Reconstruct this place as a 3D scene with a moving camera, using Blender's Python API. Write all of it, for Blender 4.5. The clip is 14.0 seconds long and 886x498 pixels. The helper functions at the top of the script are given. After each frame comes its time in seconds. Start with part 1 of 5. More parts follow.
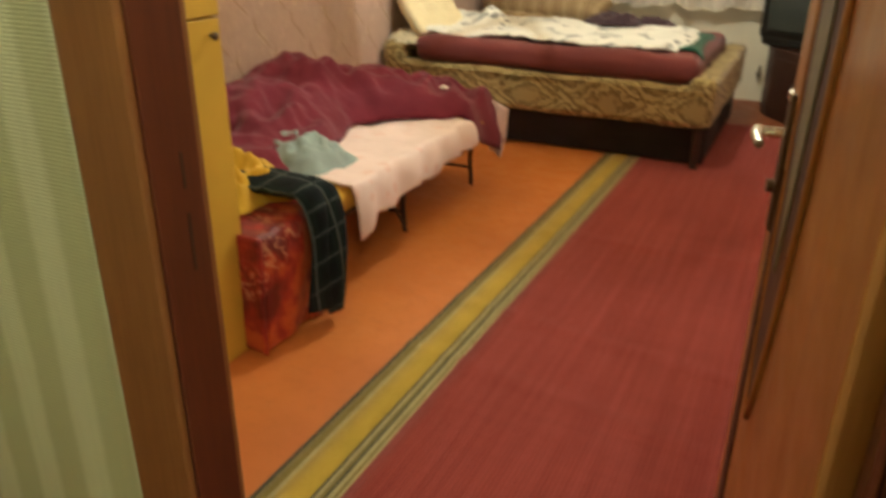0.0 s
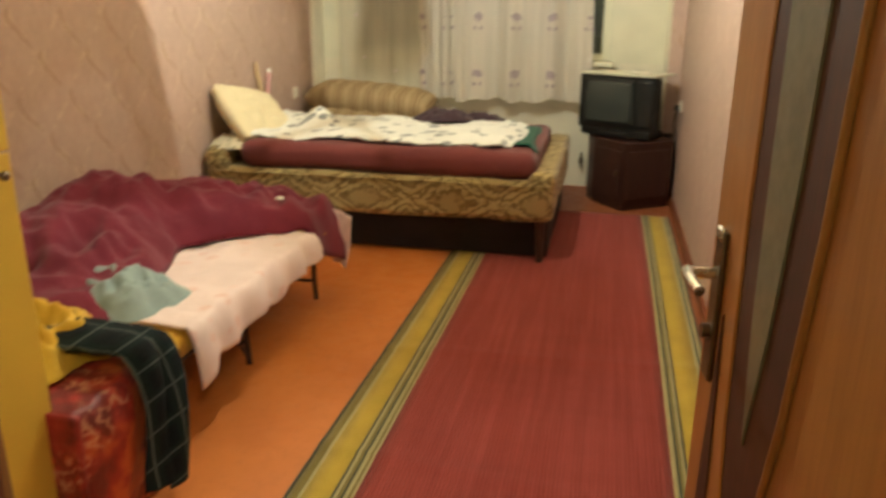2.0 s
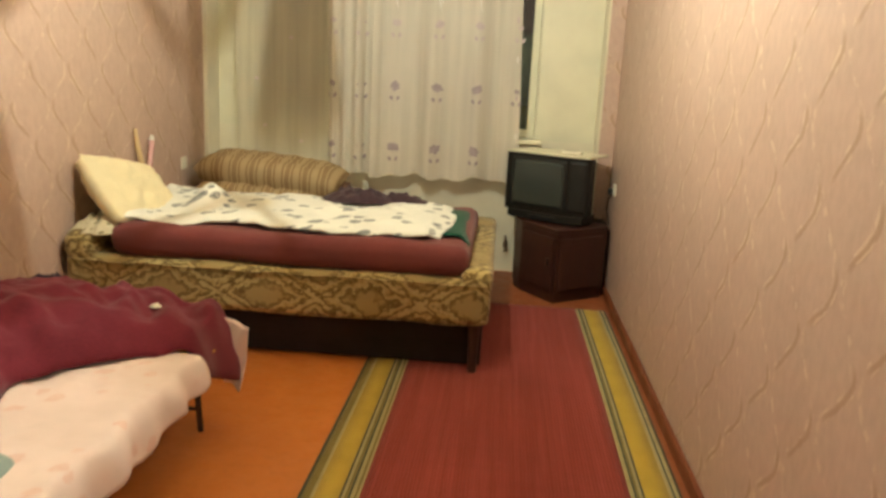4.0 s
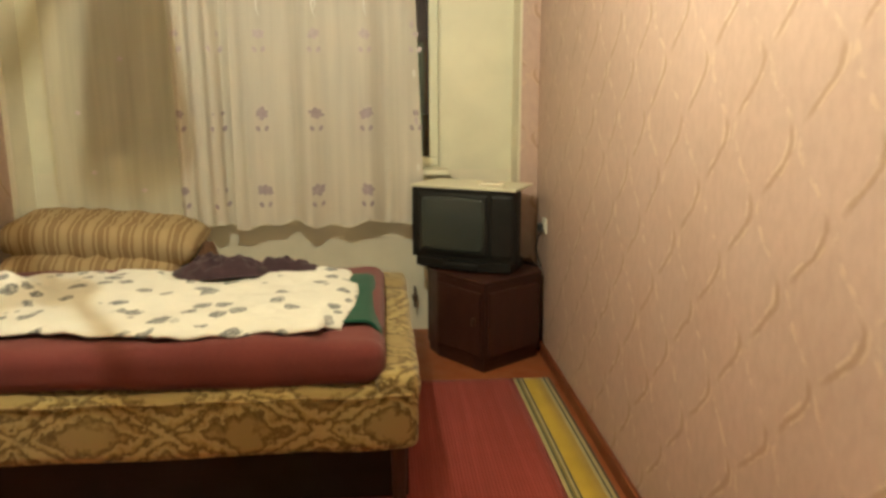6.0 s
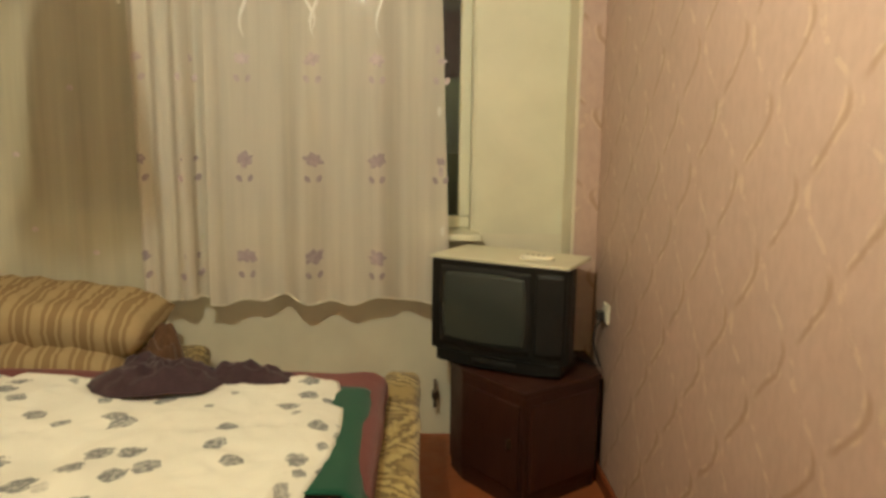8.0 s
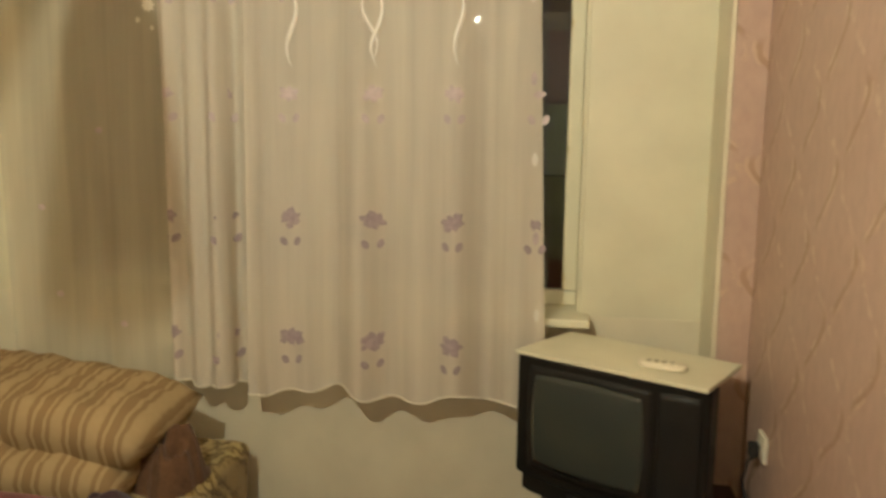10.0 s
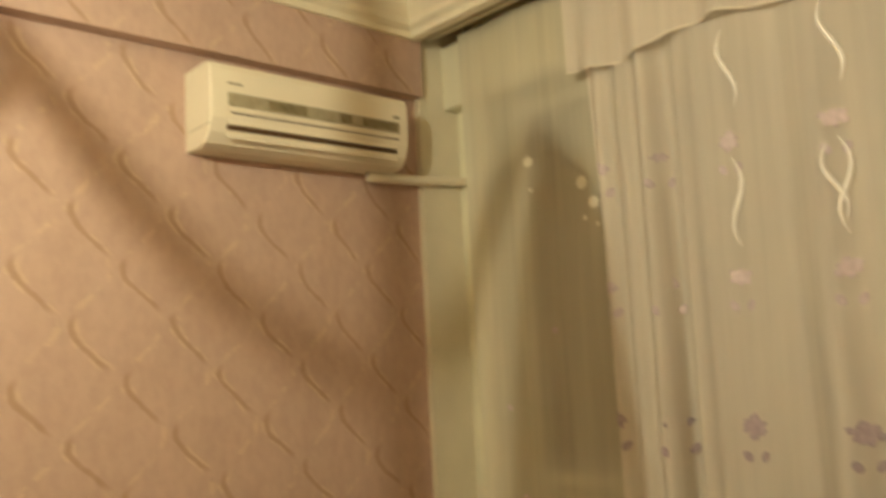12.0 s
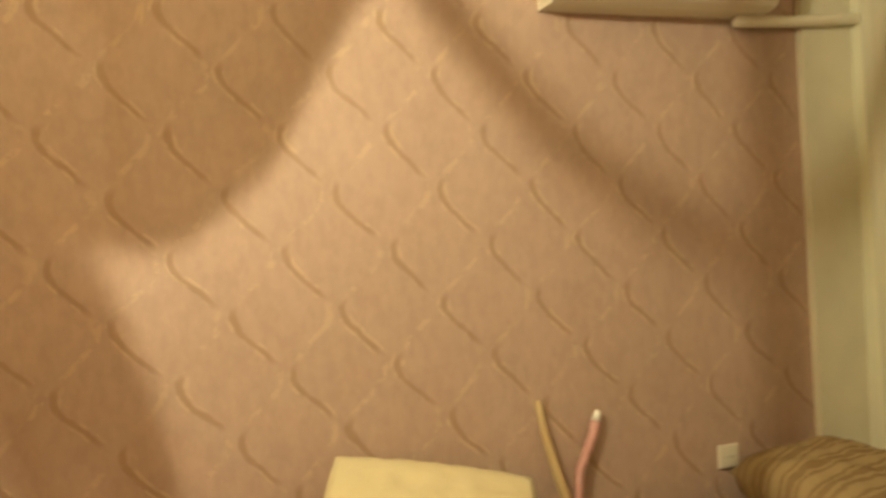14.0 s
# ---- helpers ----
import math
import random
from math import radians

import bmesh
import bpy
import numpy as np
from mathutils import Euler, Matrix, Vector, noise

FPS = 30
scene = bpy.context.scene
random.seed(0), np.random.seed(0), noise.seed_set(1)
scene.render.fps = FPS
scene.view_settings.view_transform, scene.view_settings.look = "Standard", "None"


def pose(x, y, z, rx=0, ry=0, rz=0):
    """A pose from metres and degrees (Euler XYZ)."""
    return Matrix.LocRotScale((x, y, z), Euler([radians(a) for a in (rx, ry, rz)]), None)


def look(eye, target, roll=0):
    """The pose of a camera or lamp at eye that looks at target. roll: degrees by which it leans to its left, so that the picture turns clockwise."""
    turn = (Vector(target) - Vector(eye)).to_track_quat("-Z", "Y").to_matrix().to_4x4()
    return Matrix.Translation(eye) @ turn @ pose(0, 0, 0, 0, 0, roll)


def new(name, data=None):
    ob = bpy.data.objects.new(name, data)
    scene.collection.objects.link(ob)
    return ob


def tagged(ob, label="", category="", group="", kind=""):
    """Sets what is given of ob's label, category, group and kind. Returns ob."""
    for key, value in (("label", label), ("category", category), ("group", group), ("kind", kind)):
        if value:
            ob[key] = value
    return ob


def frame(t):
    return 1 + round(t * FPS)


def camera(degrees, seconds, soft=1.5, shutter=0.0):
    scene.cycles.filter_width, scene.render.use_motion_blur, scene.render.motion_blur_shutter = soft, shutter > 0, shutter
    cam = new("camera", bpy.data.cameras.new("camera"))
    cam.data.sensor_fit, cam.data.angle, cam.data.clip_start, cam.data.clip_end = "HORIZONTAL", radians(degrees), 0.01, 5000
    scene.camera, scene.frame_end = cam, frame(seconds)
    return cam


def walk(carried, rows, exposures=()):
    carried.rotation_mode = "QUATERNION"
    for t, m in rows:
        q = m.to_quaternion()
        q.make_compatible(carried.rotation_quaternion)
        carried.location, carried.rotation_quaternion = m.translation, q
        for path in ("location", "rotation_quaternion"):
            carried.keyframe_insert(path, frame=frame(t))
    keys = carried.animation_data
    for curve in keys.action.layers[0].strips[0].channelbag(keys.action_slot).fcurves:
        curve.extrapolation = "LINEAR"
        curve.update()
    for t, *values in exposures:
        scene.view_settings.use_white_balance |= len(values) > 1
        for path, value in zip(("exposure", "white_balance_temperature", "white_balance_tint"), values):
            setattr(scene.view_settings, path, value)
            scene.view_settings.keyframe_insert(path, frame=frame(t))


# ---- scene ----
# ---------------- camera ----------------
cam = camera(60.2, 14.0, soft=3.0, shutter=0.5)
PATH = [
    (0, (-0.3, -6.29, 1.36), (-1.094, -4.643, 0.551), 0.5),
    (0.5, (-0.343, -6.322, 1.348), (-0.953, -4.651, 0.433), -0.2),
    (1, (-0.377, -6.243, 1.367), (-1.03, -4.511, 0.61), -0.7),
    (1.5, (-0.421, -6.141, 1.395), (-1.046, -4.374, 0.697), 0.8),
    (2, (-0.523, -6.034, 1.405), (-0.917, -4.169, 0.798), 0.4),
    (2.5, (-0.63, -5.945, 1.402), (-0.846, -4.039, 0.837), 0.7),
    (3, (-0.677, -5.777, 1.398), (-0.883, -3.855, 0.884), 1.2),
    (5.5, (-0.879, -4.617, 1.477), (-0.793, -2.664, 1.054), 2.0),
    (6, (-0.887, -4.306, 1.471), (-0.731, -2.356, 1.054), -0.1),
    (6.5, (-0.812, -4.011, 1.46), (-0.758, -2.047, 1.089), 2.1),
    (7, (-0.75, -3.766, 1.455), (-0.653, -1.8, 1.1), 1.6),
    (7.5, (-0.797, -3.535, 1.456), (-0.674, -1.566, 1.123), -0.3),
    (8, (-0.774, -3.31, 1.484), (-0.716, -1.336, 1.163), 0.8),
    (10.5, (-0.592, -2.365, 1.59), (-1.08, -0.437, 1.375), -1.1),
    (11, (-0.638, -2.265, 1.586), (-1.386, -0.413, 1.493), -2.9),
    (11.5, (-0.68, -2.175, 1.633), (-1.798, -0.517, 1.606), -4.0),
    (12, (-0.487, -2.08, 1.647), (-1.956, -0.739, 1.854), -3.0),
    (12.5, (-0.446, -2.051, 1.65), (-2.047, -0.881, 1.913), -3.5),
    (13, (-0.446, -2.033, 1.612), (-2.175, -1.04, 1.766), -3.8),
    (13.5, (-0.442, -1.991, 1.562), (-2.31, -1.278, 1.606), -3.3),
    (14, (-0.653, -2.081, 1.54), (-2.562, -1.483, 1.529), -3.1),
]
walk(cam, [(t, look(eye, target, roll)) for t, eye, target, roll in PATH],
     exposures=[(0.0, 0.02, 5700, 9), (0.5, -0.15, 5600, 9), (1.2, -0.02, 5700, 8), (2.0, 0.05, 5700, 7), (6.5, -0.13, 6200, 6), (8.0, -0.36, 6300, 8), (11.0, -0.37, 6300, 10), (12.5, -0.55, 7300, 8), (14.0, -0.4, 7500, 5)])

# ---------------- world and light ----------------
world = bpy.data.worlds.new("night")
scene.world = world
world.use_nodes = True
world.node_tree.nodes["Background"].inputs[0].default_value = (0.012, 0.011, 0.012, 1)
world.node_tree.nodes["Background"].inputs[1].default_value = 1.0

BULB = (-1.28, -2.60, 2.515)
LAMP_COLOR = (1.0, 0.96, 0.73)
ROOM_BULB, HALL_BULB = 54000.0, 1150.0       # radiance of the two lit bulbs


# ---------------- material kit ----------------
class Kit:
    """A node material with short-hands for wiring."""

    def __init__(self, name, rough=0.6, metal=0.0, spec=0.4):
        self.m = bpy.data.materials.new(name)
        self.m.use_nodes = True
        self.t = self.m.node_tree
        self.b = self.t.nodes["Principled BSDF"]
        self.b.inputs["Roughness"].default_value = rough
        self.b.inputs["Metallic"].default_value = metal
        self.b.inputs["Specular IOR Level"].default_value = spec
        self.co = self.t.nodes.new("ShaderNodeTexCoord").outputs["Object"]

    def put(self, sock, value):
        if hasattr(value, "links"):
            self.t.links.new(value, sock)
        elif isinstance(value, (tuple, list)) and len(value) == 3 and sock.type == "RGBA":
            sock.default_value = (*value, 1)
        else:
            sock.default_value = value

    def math(self, op, a, b=0.0, c=0.0):
        n = self.t.nodes.new("ShaderNodeMath")
        n.operation = op
        for s, v in zip(n.inputs, (a, b, c)):
            self.put(s, v)
        return n.outputs[0]

    def split(self, v=None):
        n = self.t.nodes.new("ShaderNodeSeparateXYZ")
        self.put(n.inputs[0], v or self.co)
        return n.outputs

    def join(self, x, y, z):
        n = self.t.nodes.new("ShaderNodeCombineXYZ")
        for s, v in zip(n.inputs, (x, y, z)):
            self.put(s, v)
        return n.outputs[0]

    def noise(self, scale, detail=3.0, rough=0.55, at=None, stretch=None):
        if stretch:
            mp = self.t.nodes.new("ShaderNodeMapping")
            mp.inputs["Scale"].default_value = stretch
            self.put(mp.inputs[0], at or self.co)
            at = mp.outputs[0]
        n = self.t.nodes.new("ShaderNodeTexNoise")
        n.inputs["Scale"].default_value, n.inputs["Detail"].default_value, n.inputs["Roughness"].default_value = scale, detail, rough
        self.put(n.inputs["Vector"], at or self.co)
        return n.outputs[0]

    def voronoi(self, scale, at=None, out="Distance", chance=1.0):
        n = self.t.nodes.new("ShaderNodeTexVoronoi")
        n.inputs["Randomness"].default_value = chance
        n.inputs["Scale"].default_value = scale
        self.put(n.inputs["Vector"], at or self.co)
        return n.outputs[out]

    def ramp(self, fac, *stops):
        n = self.t.nodes.new("ShaderNodeValToRGB")
        e = n.color_ramp.elements
        while len(e) < len(stops):
            e.new(0.5)
        for k, (p, c) in zip(e, stops):
            k.position, k.color = p, (*((c, c, c) if isinstance(c, (int, float)) else c), 1)
        self.put(n.inputs[0], fac)
        return n.outputs[0]

    def mix(self, fac, a, b, blend="MIX"):
        n = self.t.nodes.new("ShaderNodeMix")
        n.data_type, n.blend_type = "RGBA", blend
        self.put(n.inputs[0], fac)
        self.put(n.inputs[6], a)
        self.put(n.inputs[7], b)
        return n.outputs[2]

    def smooth(self, x, lo, hi):
        n = self.t.nodes.new("ShaderNodeMapRange")
        n.interpolation_type = "SMOOTHSTEP"
        for s, v in zip(n.inputs, (x, lo, hi, 0.0, 1.0)):
            self.put(s, v)
        return n.outputs[0]

    def color(self, c):
        self.put(self.b.inputs["Base Color"], c)
        return self

    def rough(self, v):
        self.put(self.b.inputs["Roughness"], v)
        return self

    def bump(self, height, strength=0.3, dist=0.004):
        n = self.t.nodes.new("ShaderNodeBump")
        n.inputs["Strength"].default_value, n.inputs["Distance"].default_value = strength, dist
        self.put(n.inputs["Height"], height)
        self.put(self.b.inputs["Normal"], n.outputs[0])
        return self

    def sheen(self, v):
        self.b.inputs["Sheen Weight"].default_value = v
        return self


def plain(name, c, rough=0.6, vary=0.12, scale=9.0, metal=0.0, bump=0.15, grain=140.0, spec=0.4):
    """Paint, plastic or metal: a base colour with broad stains and fine grain."""
    k = Kit(name, rough, metal, spec)
    dark = tuple(v * (1 - vary) for v in c)
    lite = tuple(min(1, v * (1 + vary)) for v in c)
    k.color(k.ramp(k.noise(scale, 4), (0.3, dark), (0.7, lite)))
    k.rough(k.ramp(k.noise(scale * 2.3, 3), (0.3, max(0.02, rough - 0.08)), (0.7, min(1, rough + 0.08))))
    k.bump(k.noise(grain, 2), bump, 0.0015)
    return k.m


def cloth(name, c, vary=0.2, scale=6.0, weave=420.0, sheen=0.15):
    k = Kit(name, 0.92, 0.0, 0.15)
    dark = tuple(v * (1 - vary) for v in c)
    lite = tuple(min(1, v * (1 + vary)) for v in c)
    k.color(k.mix(0.35, k.ramp(k.noise(scale, 5), (0.3, dark), (0.7, lite)), k.ramp(k.noise(weave * 0.4, 2), (0.3, dark), (0.7, lite))))
    k.bump(k.math("ADD", k.noise(weave, 2), k.noise(scale * 4, 4)), 0.35, 0.004)
    k.sheen(sheen)
    return k.m


def wallpaper():
    """Mauve vinyl wallpaper with an ogee lattice of bronze and pale gold brush strokes."""
    k = Kit("mauve_wallpaper", 0.5, 0.0, 0.45)
    x, y, z = k.split()
    u0 = k.math("ADD", k.math("ADD", x, y), 0.125)
    z = k.math("SUBTRACT", z, 0.049)
    wob = k.math("MULTIPLY", k.math("SUBTRACT", k.noise(7.0, 3), 0.5), 0.05)
    u = k.math("ADD", u0, wob)
    s = k.math("MULTIPLY", k.math("SINE", k.math("MULTIPLY", z, 2 * math.pi / WP_V)), WP_A)
    c = k.math("COSINE", k.math("ADD", k.math("MULTIPLY", z, 2 * math.pi / WP_V), -0.6))
    fine = k.noise(38.0, 3)

    def line(shift, sgn):
        q = k.math("ADD", k.math("ADD", u, shift), k.math("MULTIPLY", s, sgn))
        f = k.math("SUBTRACT", k.math("FRACT", k.math("DIVIDE", q, WP_U)), 0.5)
        return k.math("MULTIPLY", k.math("ABSOLUTE", f), WP_U)

    a, b = line(0.0, 1.0), line(WP_U / 2, -1.0)
    up = k.smooth(c, -0.15, 0.5)
    dn = k.smooth(k.math("MULTIPLY", c, -1.0), -0.15, 0.5)

    def stroke(d, w):
        ww = k.math("MULTIPLY", k.math("ADD", fine, 0.35), w)
        return k.math("SUBTRACT", 1.0, k.smooth(d, k.math("MULTIPLY", ww, 0.35), ww))

    bronze = k.math("MAXIMUM", k.math("MULTIPLY", stroke(a, 0.018), up), k.math("MULTIPLY", stroke(b, 0.018), dn))
    gold = k.math("MAXIMUM", k.math("MULTIPLY", stroke(a, 0.020), dn), k.math("MULTIPLY", stroke(b, 0.020), up))
    gold = k.math("MULTIPLY", gold, k.ramp(k.noise(24.0, 3), (0.47, 0.0), (0.58, 1.0)))
    glint = k.math("MAXIMUM", k.math("MULTIPLY", stroke(k.math("ABSOLUTE", k.math("SUBTRACT", a, 0.016)), 0.011), up), k.math("MULTIPLY", stroke(k.math("ABSOLUTE", k.math("SUBTRACT", b, 0.016)), 0.011), dn))
    glint = k.math("MULTIPLY", glint, k.ramp(k.noise(15.0, 3), (0.50, 0.0), (0.58, 1.0)))
    gold = k.math("MAXIMUM", gold, glint)
    ground = k.mix(0.5, k.ramp(k.noise(3.0, 5), (0.3, (0.46, 0.325, 0.255)), (0.7, (0.55, 0.395, 0.32))),
                   k.ramp(k.noise(34.0, 4, stretch=(1, 1, 0.6)), (0.35, (0.46, 0.325, 0.265)), (0.65, (0.57, 0.41, 0.335))))
    col = k.mix(k.math("MULTIPLY", bronze, 0.5), ground, (0.33, 0.205, 0.10))
    col = k.mix(k.math("MULTIPLY", gold, 0.36), col, (0.72, 0.56, 0.38))
    k.color(col)
    k.rough(k.math("SUBTRACT", 0.54, k.math("MULTIPLY", gold, 0.26)))
    k.bump(k.math("ADD", k.math("MULTIPLY", k.math("ADD", bronze, gold), 0.7), k.math("MULTIPLY", k.noise(180.0, 2), 0.35)), 0.42, 0.003)
    return k.m


WP_U, WP_V, WP_A = 0.315, 0.35, 0.060


def rug_red():
    """Red ribbed runner, woven across, with flattened darker tracks."""
    k = Kit("red_ribbed_runner", 0.95, 0.0, 0.1)
    x, y, z = k.split()
    rib = k.math("SINE", k.math("MULTIPLY", x, 2 * math.pi / 0.0135))
    cross = k.math("SINE", k.math("MULTIPLY", y, 2 * math.pi / 0.009))
    base = k.ramp(k.noise(2.2, 5), (0.3, (0.22, 0.036, 0.031)), (0.7, (0.30, 0.054, 0.045)))
    col = k.mix(k.math("MULTIPLY", k.smooth(rib, -0.9, 0.9), 0.6), base, (0.17, 0.016, 0.014))
    col = k.mix(k.ramp(k.noise(40.0, 3, stretch=(1, 0.03, 1)), (0.42, 0.0), (0.75, 0.4)), col, (0.46, 0.10, 0.085))
    col = k.mix(k.ramp(k.noise(30.0, 3, stretch=(0.03, 1, 1)), (0.45, 0.0), (0.8, 0.3)), col, (0.16, 0.018, 0.016))
    col = k.mix(k.math("MULTIPLY", k.noise(120.0, 2), 0.25), col, (0.47, 0.10, 0.06))
    k.color(col)
    k.bump(k.math("ADD", rib, k.math("MULTIPLY", cross, 0.4)), 0.5, 0.003)
    k.sheen(0.1)
    return k.m


def floor_paint(name, dark, lite):
    """Worn floor paint or linoleum, scuffed, slightly glossy."""
    k = Kit(name, 0.42, 0.0, 0.4)
    col = k.ramp(k.noise(1.7, 5), (0.3, dark), (0.7, lite))
    k.color(k.mix(k.ramp(k.noise(26.0, 4), (0.5, 0.0), (0.8, 0.3)), col, tuple(c * 0.7 for c in dark)))
    k.rough(k.ramp(k.noise(11.0, 4), (0.3, 0.36), (0.7, 0.56)))
    k.bump(k.noise(40.0, 3), 0.1, 0.002)
    return k.m


def wood(name, dark, lite, rough=0.42, axis=2, scale=14.0):
    k = Kit(name, rough, 0.0, 0.45)
    st = [1.0, 1.0, 1.0]
    st[axis] = 0.06
    g = k.noise(scale, 6, 0.6, stretch=tuple(st))
    fine = k.noise(scale * 9, 3, 0.6, stretch=tuple(st))
    col = k.mix(0.35, k.ramp(g, (0.32, dark), (0.68, lite)), k.ramp(fine, (0.35, dark), (0.65, lite)))
    k.color(col)
    k.rough(k.ramp(k.noise(7.0, 3), (0.3, rough - 0.08), (0.7, rough + 0.1)))
    k.bump(fine, 0.12, 0.001)
    return k.m


def damask():
    """Brown and straw upholstery with wide woven medallions in an ogee lattice."""
    k = Kit("brown_damask_upholstery", 0.9, 0.0, 0.15)
    x, y, z = k.split()
    w = k.math("MULTIPLY", k.math("SUBTRACT", k.noise(9.0, 3), 0.5), 0.09)
    u = k.math("MULTIPLY", k.math("ADD", k.math("ADD", x, w), k.math("MULTIPLY", y, 0.6)), math.pi / 0.50)
    v = k.math("MULTIPLY", k.math("ADD", k.math("SUBTRACT", z, 0.36), k.math("MULTIPLY", y, 0.7)), math.pi / 0.30)
    m = k.math("MINIMUM", k.math("ABSOLUTE", k.math("SINE", k.math("ADD", u, v))), k.math("ABSOLUTE", k.math("SINE", k.math("SUBTRACT", u, v))))
    leaf = k.math("ADD", k.math("MULTIPLY", k.noise(12.0, 4, 0.6), 0.65), k.math("MULTIPLY", k.noise(38.0, 4, 0.6), 0.35))
    f = k.math("ADD", k.math("MULTIPLY", m, 0.50), k.math("MULTIPLY", leaf, 0.95))
    k.color(k.ramp(f, (0.50, (0.46, 0.36, 0.155)), (0.57, (0.11, 0.070, 0.023)), (0.65, (0.36, 0.265, 0.10)), (0.72, (0.48, 0.38, 0.165)), (0.79, (0.13, 0.083, 0.028)), (0.90, (0.34, 0.25, 0.10))))
    k.bump(k.math("ADD", f, k.noise(300.0, 2)), 0.4, 0.003)
    k.sheen(0.2)
    return k.m


def printed(name, ground, blots, scale, lo, hi, weave=400.0):
    """Cotton with scattered printed blots."""
    k = Kit(name, 0.92, 0.0, 0.15)
    n = k.noise(scale * 3.4, 3)
    mp = k.t.nodes.new("ShaderNodeVectorMath")
    mp.operation = "MULTIPLY_ADD"
    k.put(mp.inputs[0], k.join(n, n, n))
    mp.inputs[1].default_value = (0.5 / scale, 0.5 / scale, 0.5 / scale)
    px, py, pz = k.split()
    k.put(mp.inputs[2], k.join(k.math("SUBTRACT", px, pz), py, 0.0))
    k.put(mp.inputs[0], k.join(n, n, 0.0))
    v = k.voronoi(scale, mp.outputs[0], "Distance", 0.7)
    cell = k.voronoi(scale, mp.outputs[0], "Color", 0.7)
    on = k.math("SUBTRACT", 1.0, k.smooth(v, lo, hi))
    pick = k.smooth(k.split(cell)[0], 0.04, 0.08)
    veins = k.ramp(k.noise(scale * 7, 2), (0.4, 0.6), (0.55, 1.0))
    k.color(k.mix(k.math("MULTIPLY", k.math("MULTIPLY", on, pick), veins), k.ramp(k.noise(5.0, 4), (0.3, tuple(c * 0.9 for c in ground)), (0.7, ground)), blots))
    k.bump(k.math("ADD", k.noise(weave, 2), k.noise(24.0, 4)), 0.35, 0.004)
    k.sheen(0.1)
    return k.m


def floral():
    """Dark red bedcover with orange patches and curled cream roses, satin gloss."""
    k = Kit("orange_red_floral_bedcover", 0.42, 0.0, 0.4)
    c = k.noise(6.0, 3)
    col = k.ramp(c, (0.36, (0.16, 0.016, 0.014)), (0.46, (0.36, 0.030, 0.020)), (0.54, (0.58, 0.12, 0.028)), (0.66, (0.40, 0.045, 0.022)))
    v = k.voronoi(5.5)
    whirl = k.math("SINE", k.math("ADD", k.math("MULTIPLY", v, 16.0), k.math("MULTIPLY", k.noise(13.0, 4), 30.0)))
    rose = k.math("SUBTRACT", 1.0, k.smooth(v, 0.30, 0.46))
    col = k.mix(k.math("MULTIPLY", rose, k.ramp(whirl, (0.5, 0.0), (0.95, 0.6))), col, (0.62, 0.34, 0.18))
    col = k.mix(k.math("MULTIPLY", rose, k.ramp(k.math("MULTIPLY", whirl, -1.0), (0.5, 0.0), (0.9, 0.55))), col, (0.10, 0.020, 0.014))
    k.color(col)
    k.bump(k.math("ADD", k.noise(30.0, 4), k.noise(200.0, 2)), 0.4, 0.005)
    return k.m


def plaid():
    k = Kit("dark_green_plaid_cloth", 0.92, 0.0, 0.12)
    x, y, z = k.split()
    a = k.math("FRACT", k.math("DIVIDE", k.math("ADD", y, k.math("MULTIPLY", x, 0.1)), 0.10))
    b = k.math("FRACT", k.math("DIVIDE", k.math("ADD", z, k.math("MULTIPLY", x, -0.7)), 0.10))

    def band(f, w):
        return k.math("SUBTRACT", 1.0, k.smooth(k.math("ABSOLUTE", k.math("SUBTRACT", f, 0.5)), w * 0.6, w))

    wide = k.math("MAXIMUM", band(a, 0.24), band(b, 0.24))
    thin = k.math("MAXIMUM", band(a, 0.035), band(b, 0.035))
    col = k.mix(k.math("MULTIPLY", wide, 0.8), (0.005, 0.006, 0.008), (0.008, 0.016, 0.015))
    col = k.mix(k.math("MULTIPLY", thin, 0.38), col, (0.24, 0.26, 0.24))
    k.color(k.mix(k.math("MULTIPLY", k.noise(160.0, 2), 0.3), col, (0.04, 0.05, 0.05)))
    k.bump(k.math("ADD", k.noise(300.0, 2), k.noise(22.0, 4)), 0.4, 0.004)
    return k.m


def striped(name, pale, dark, pitch, axis=0):
    """Ticking with soft woven stripes across."""
    k = Kit(name, 0.9, 0.0, 0.15)
    p = k.split()[axis]
    w = k.math("MULTIPLY", k.math("SUBTRACT", k.noise(6.0, 3), 0.5), pitch * 0.12)
    f = k.math("FRACT", k.math("DIVIDE", k.math("ADD", p, w), pitch))
    q = k.math("ABSOLUTE", k.math("SUBTRACT", f, 0.5))
    thin = k.math("ABSOLUTE", k.math("SUBTRACT", q, 0.33))
    on = k.math("MAXIMUM", k.math("SUBTRACT", 1.0, k.smooth(q, 0.12, 0.2)), k.math("SUBTRACT", 1.0, k.smooth(thin, 0.03, 0.06)))
    col = k.mix(k.math("MULTIPLY", on, 0.8), dark, pale)
    k.color(k.mix(k.math("MULTIPLY", k.noise(60.0, 4), 0.35), col, dark))
    k.bump(k.math("ADD", k.noise(320.0, 2), k.noise(20.0, 4)), 0.35, 0.004)
    return k.m


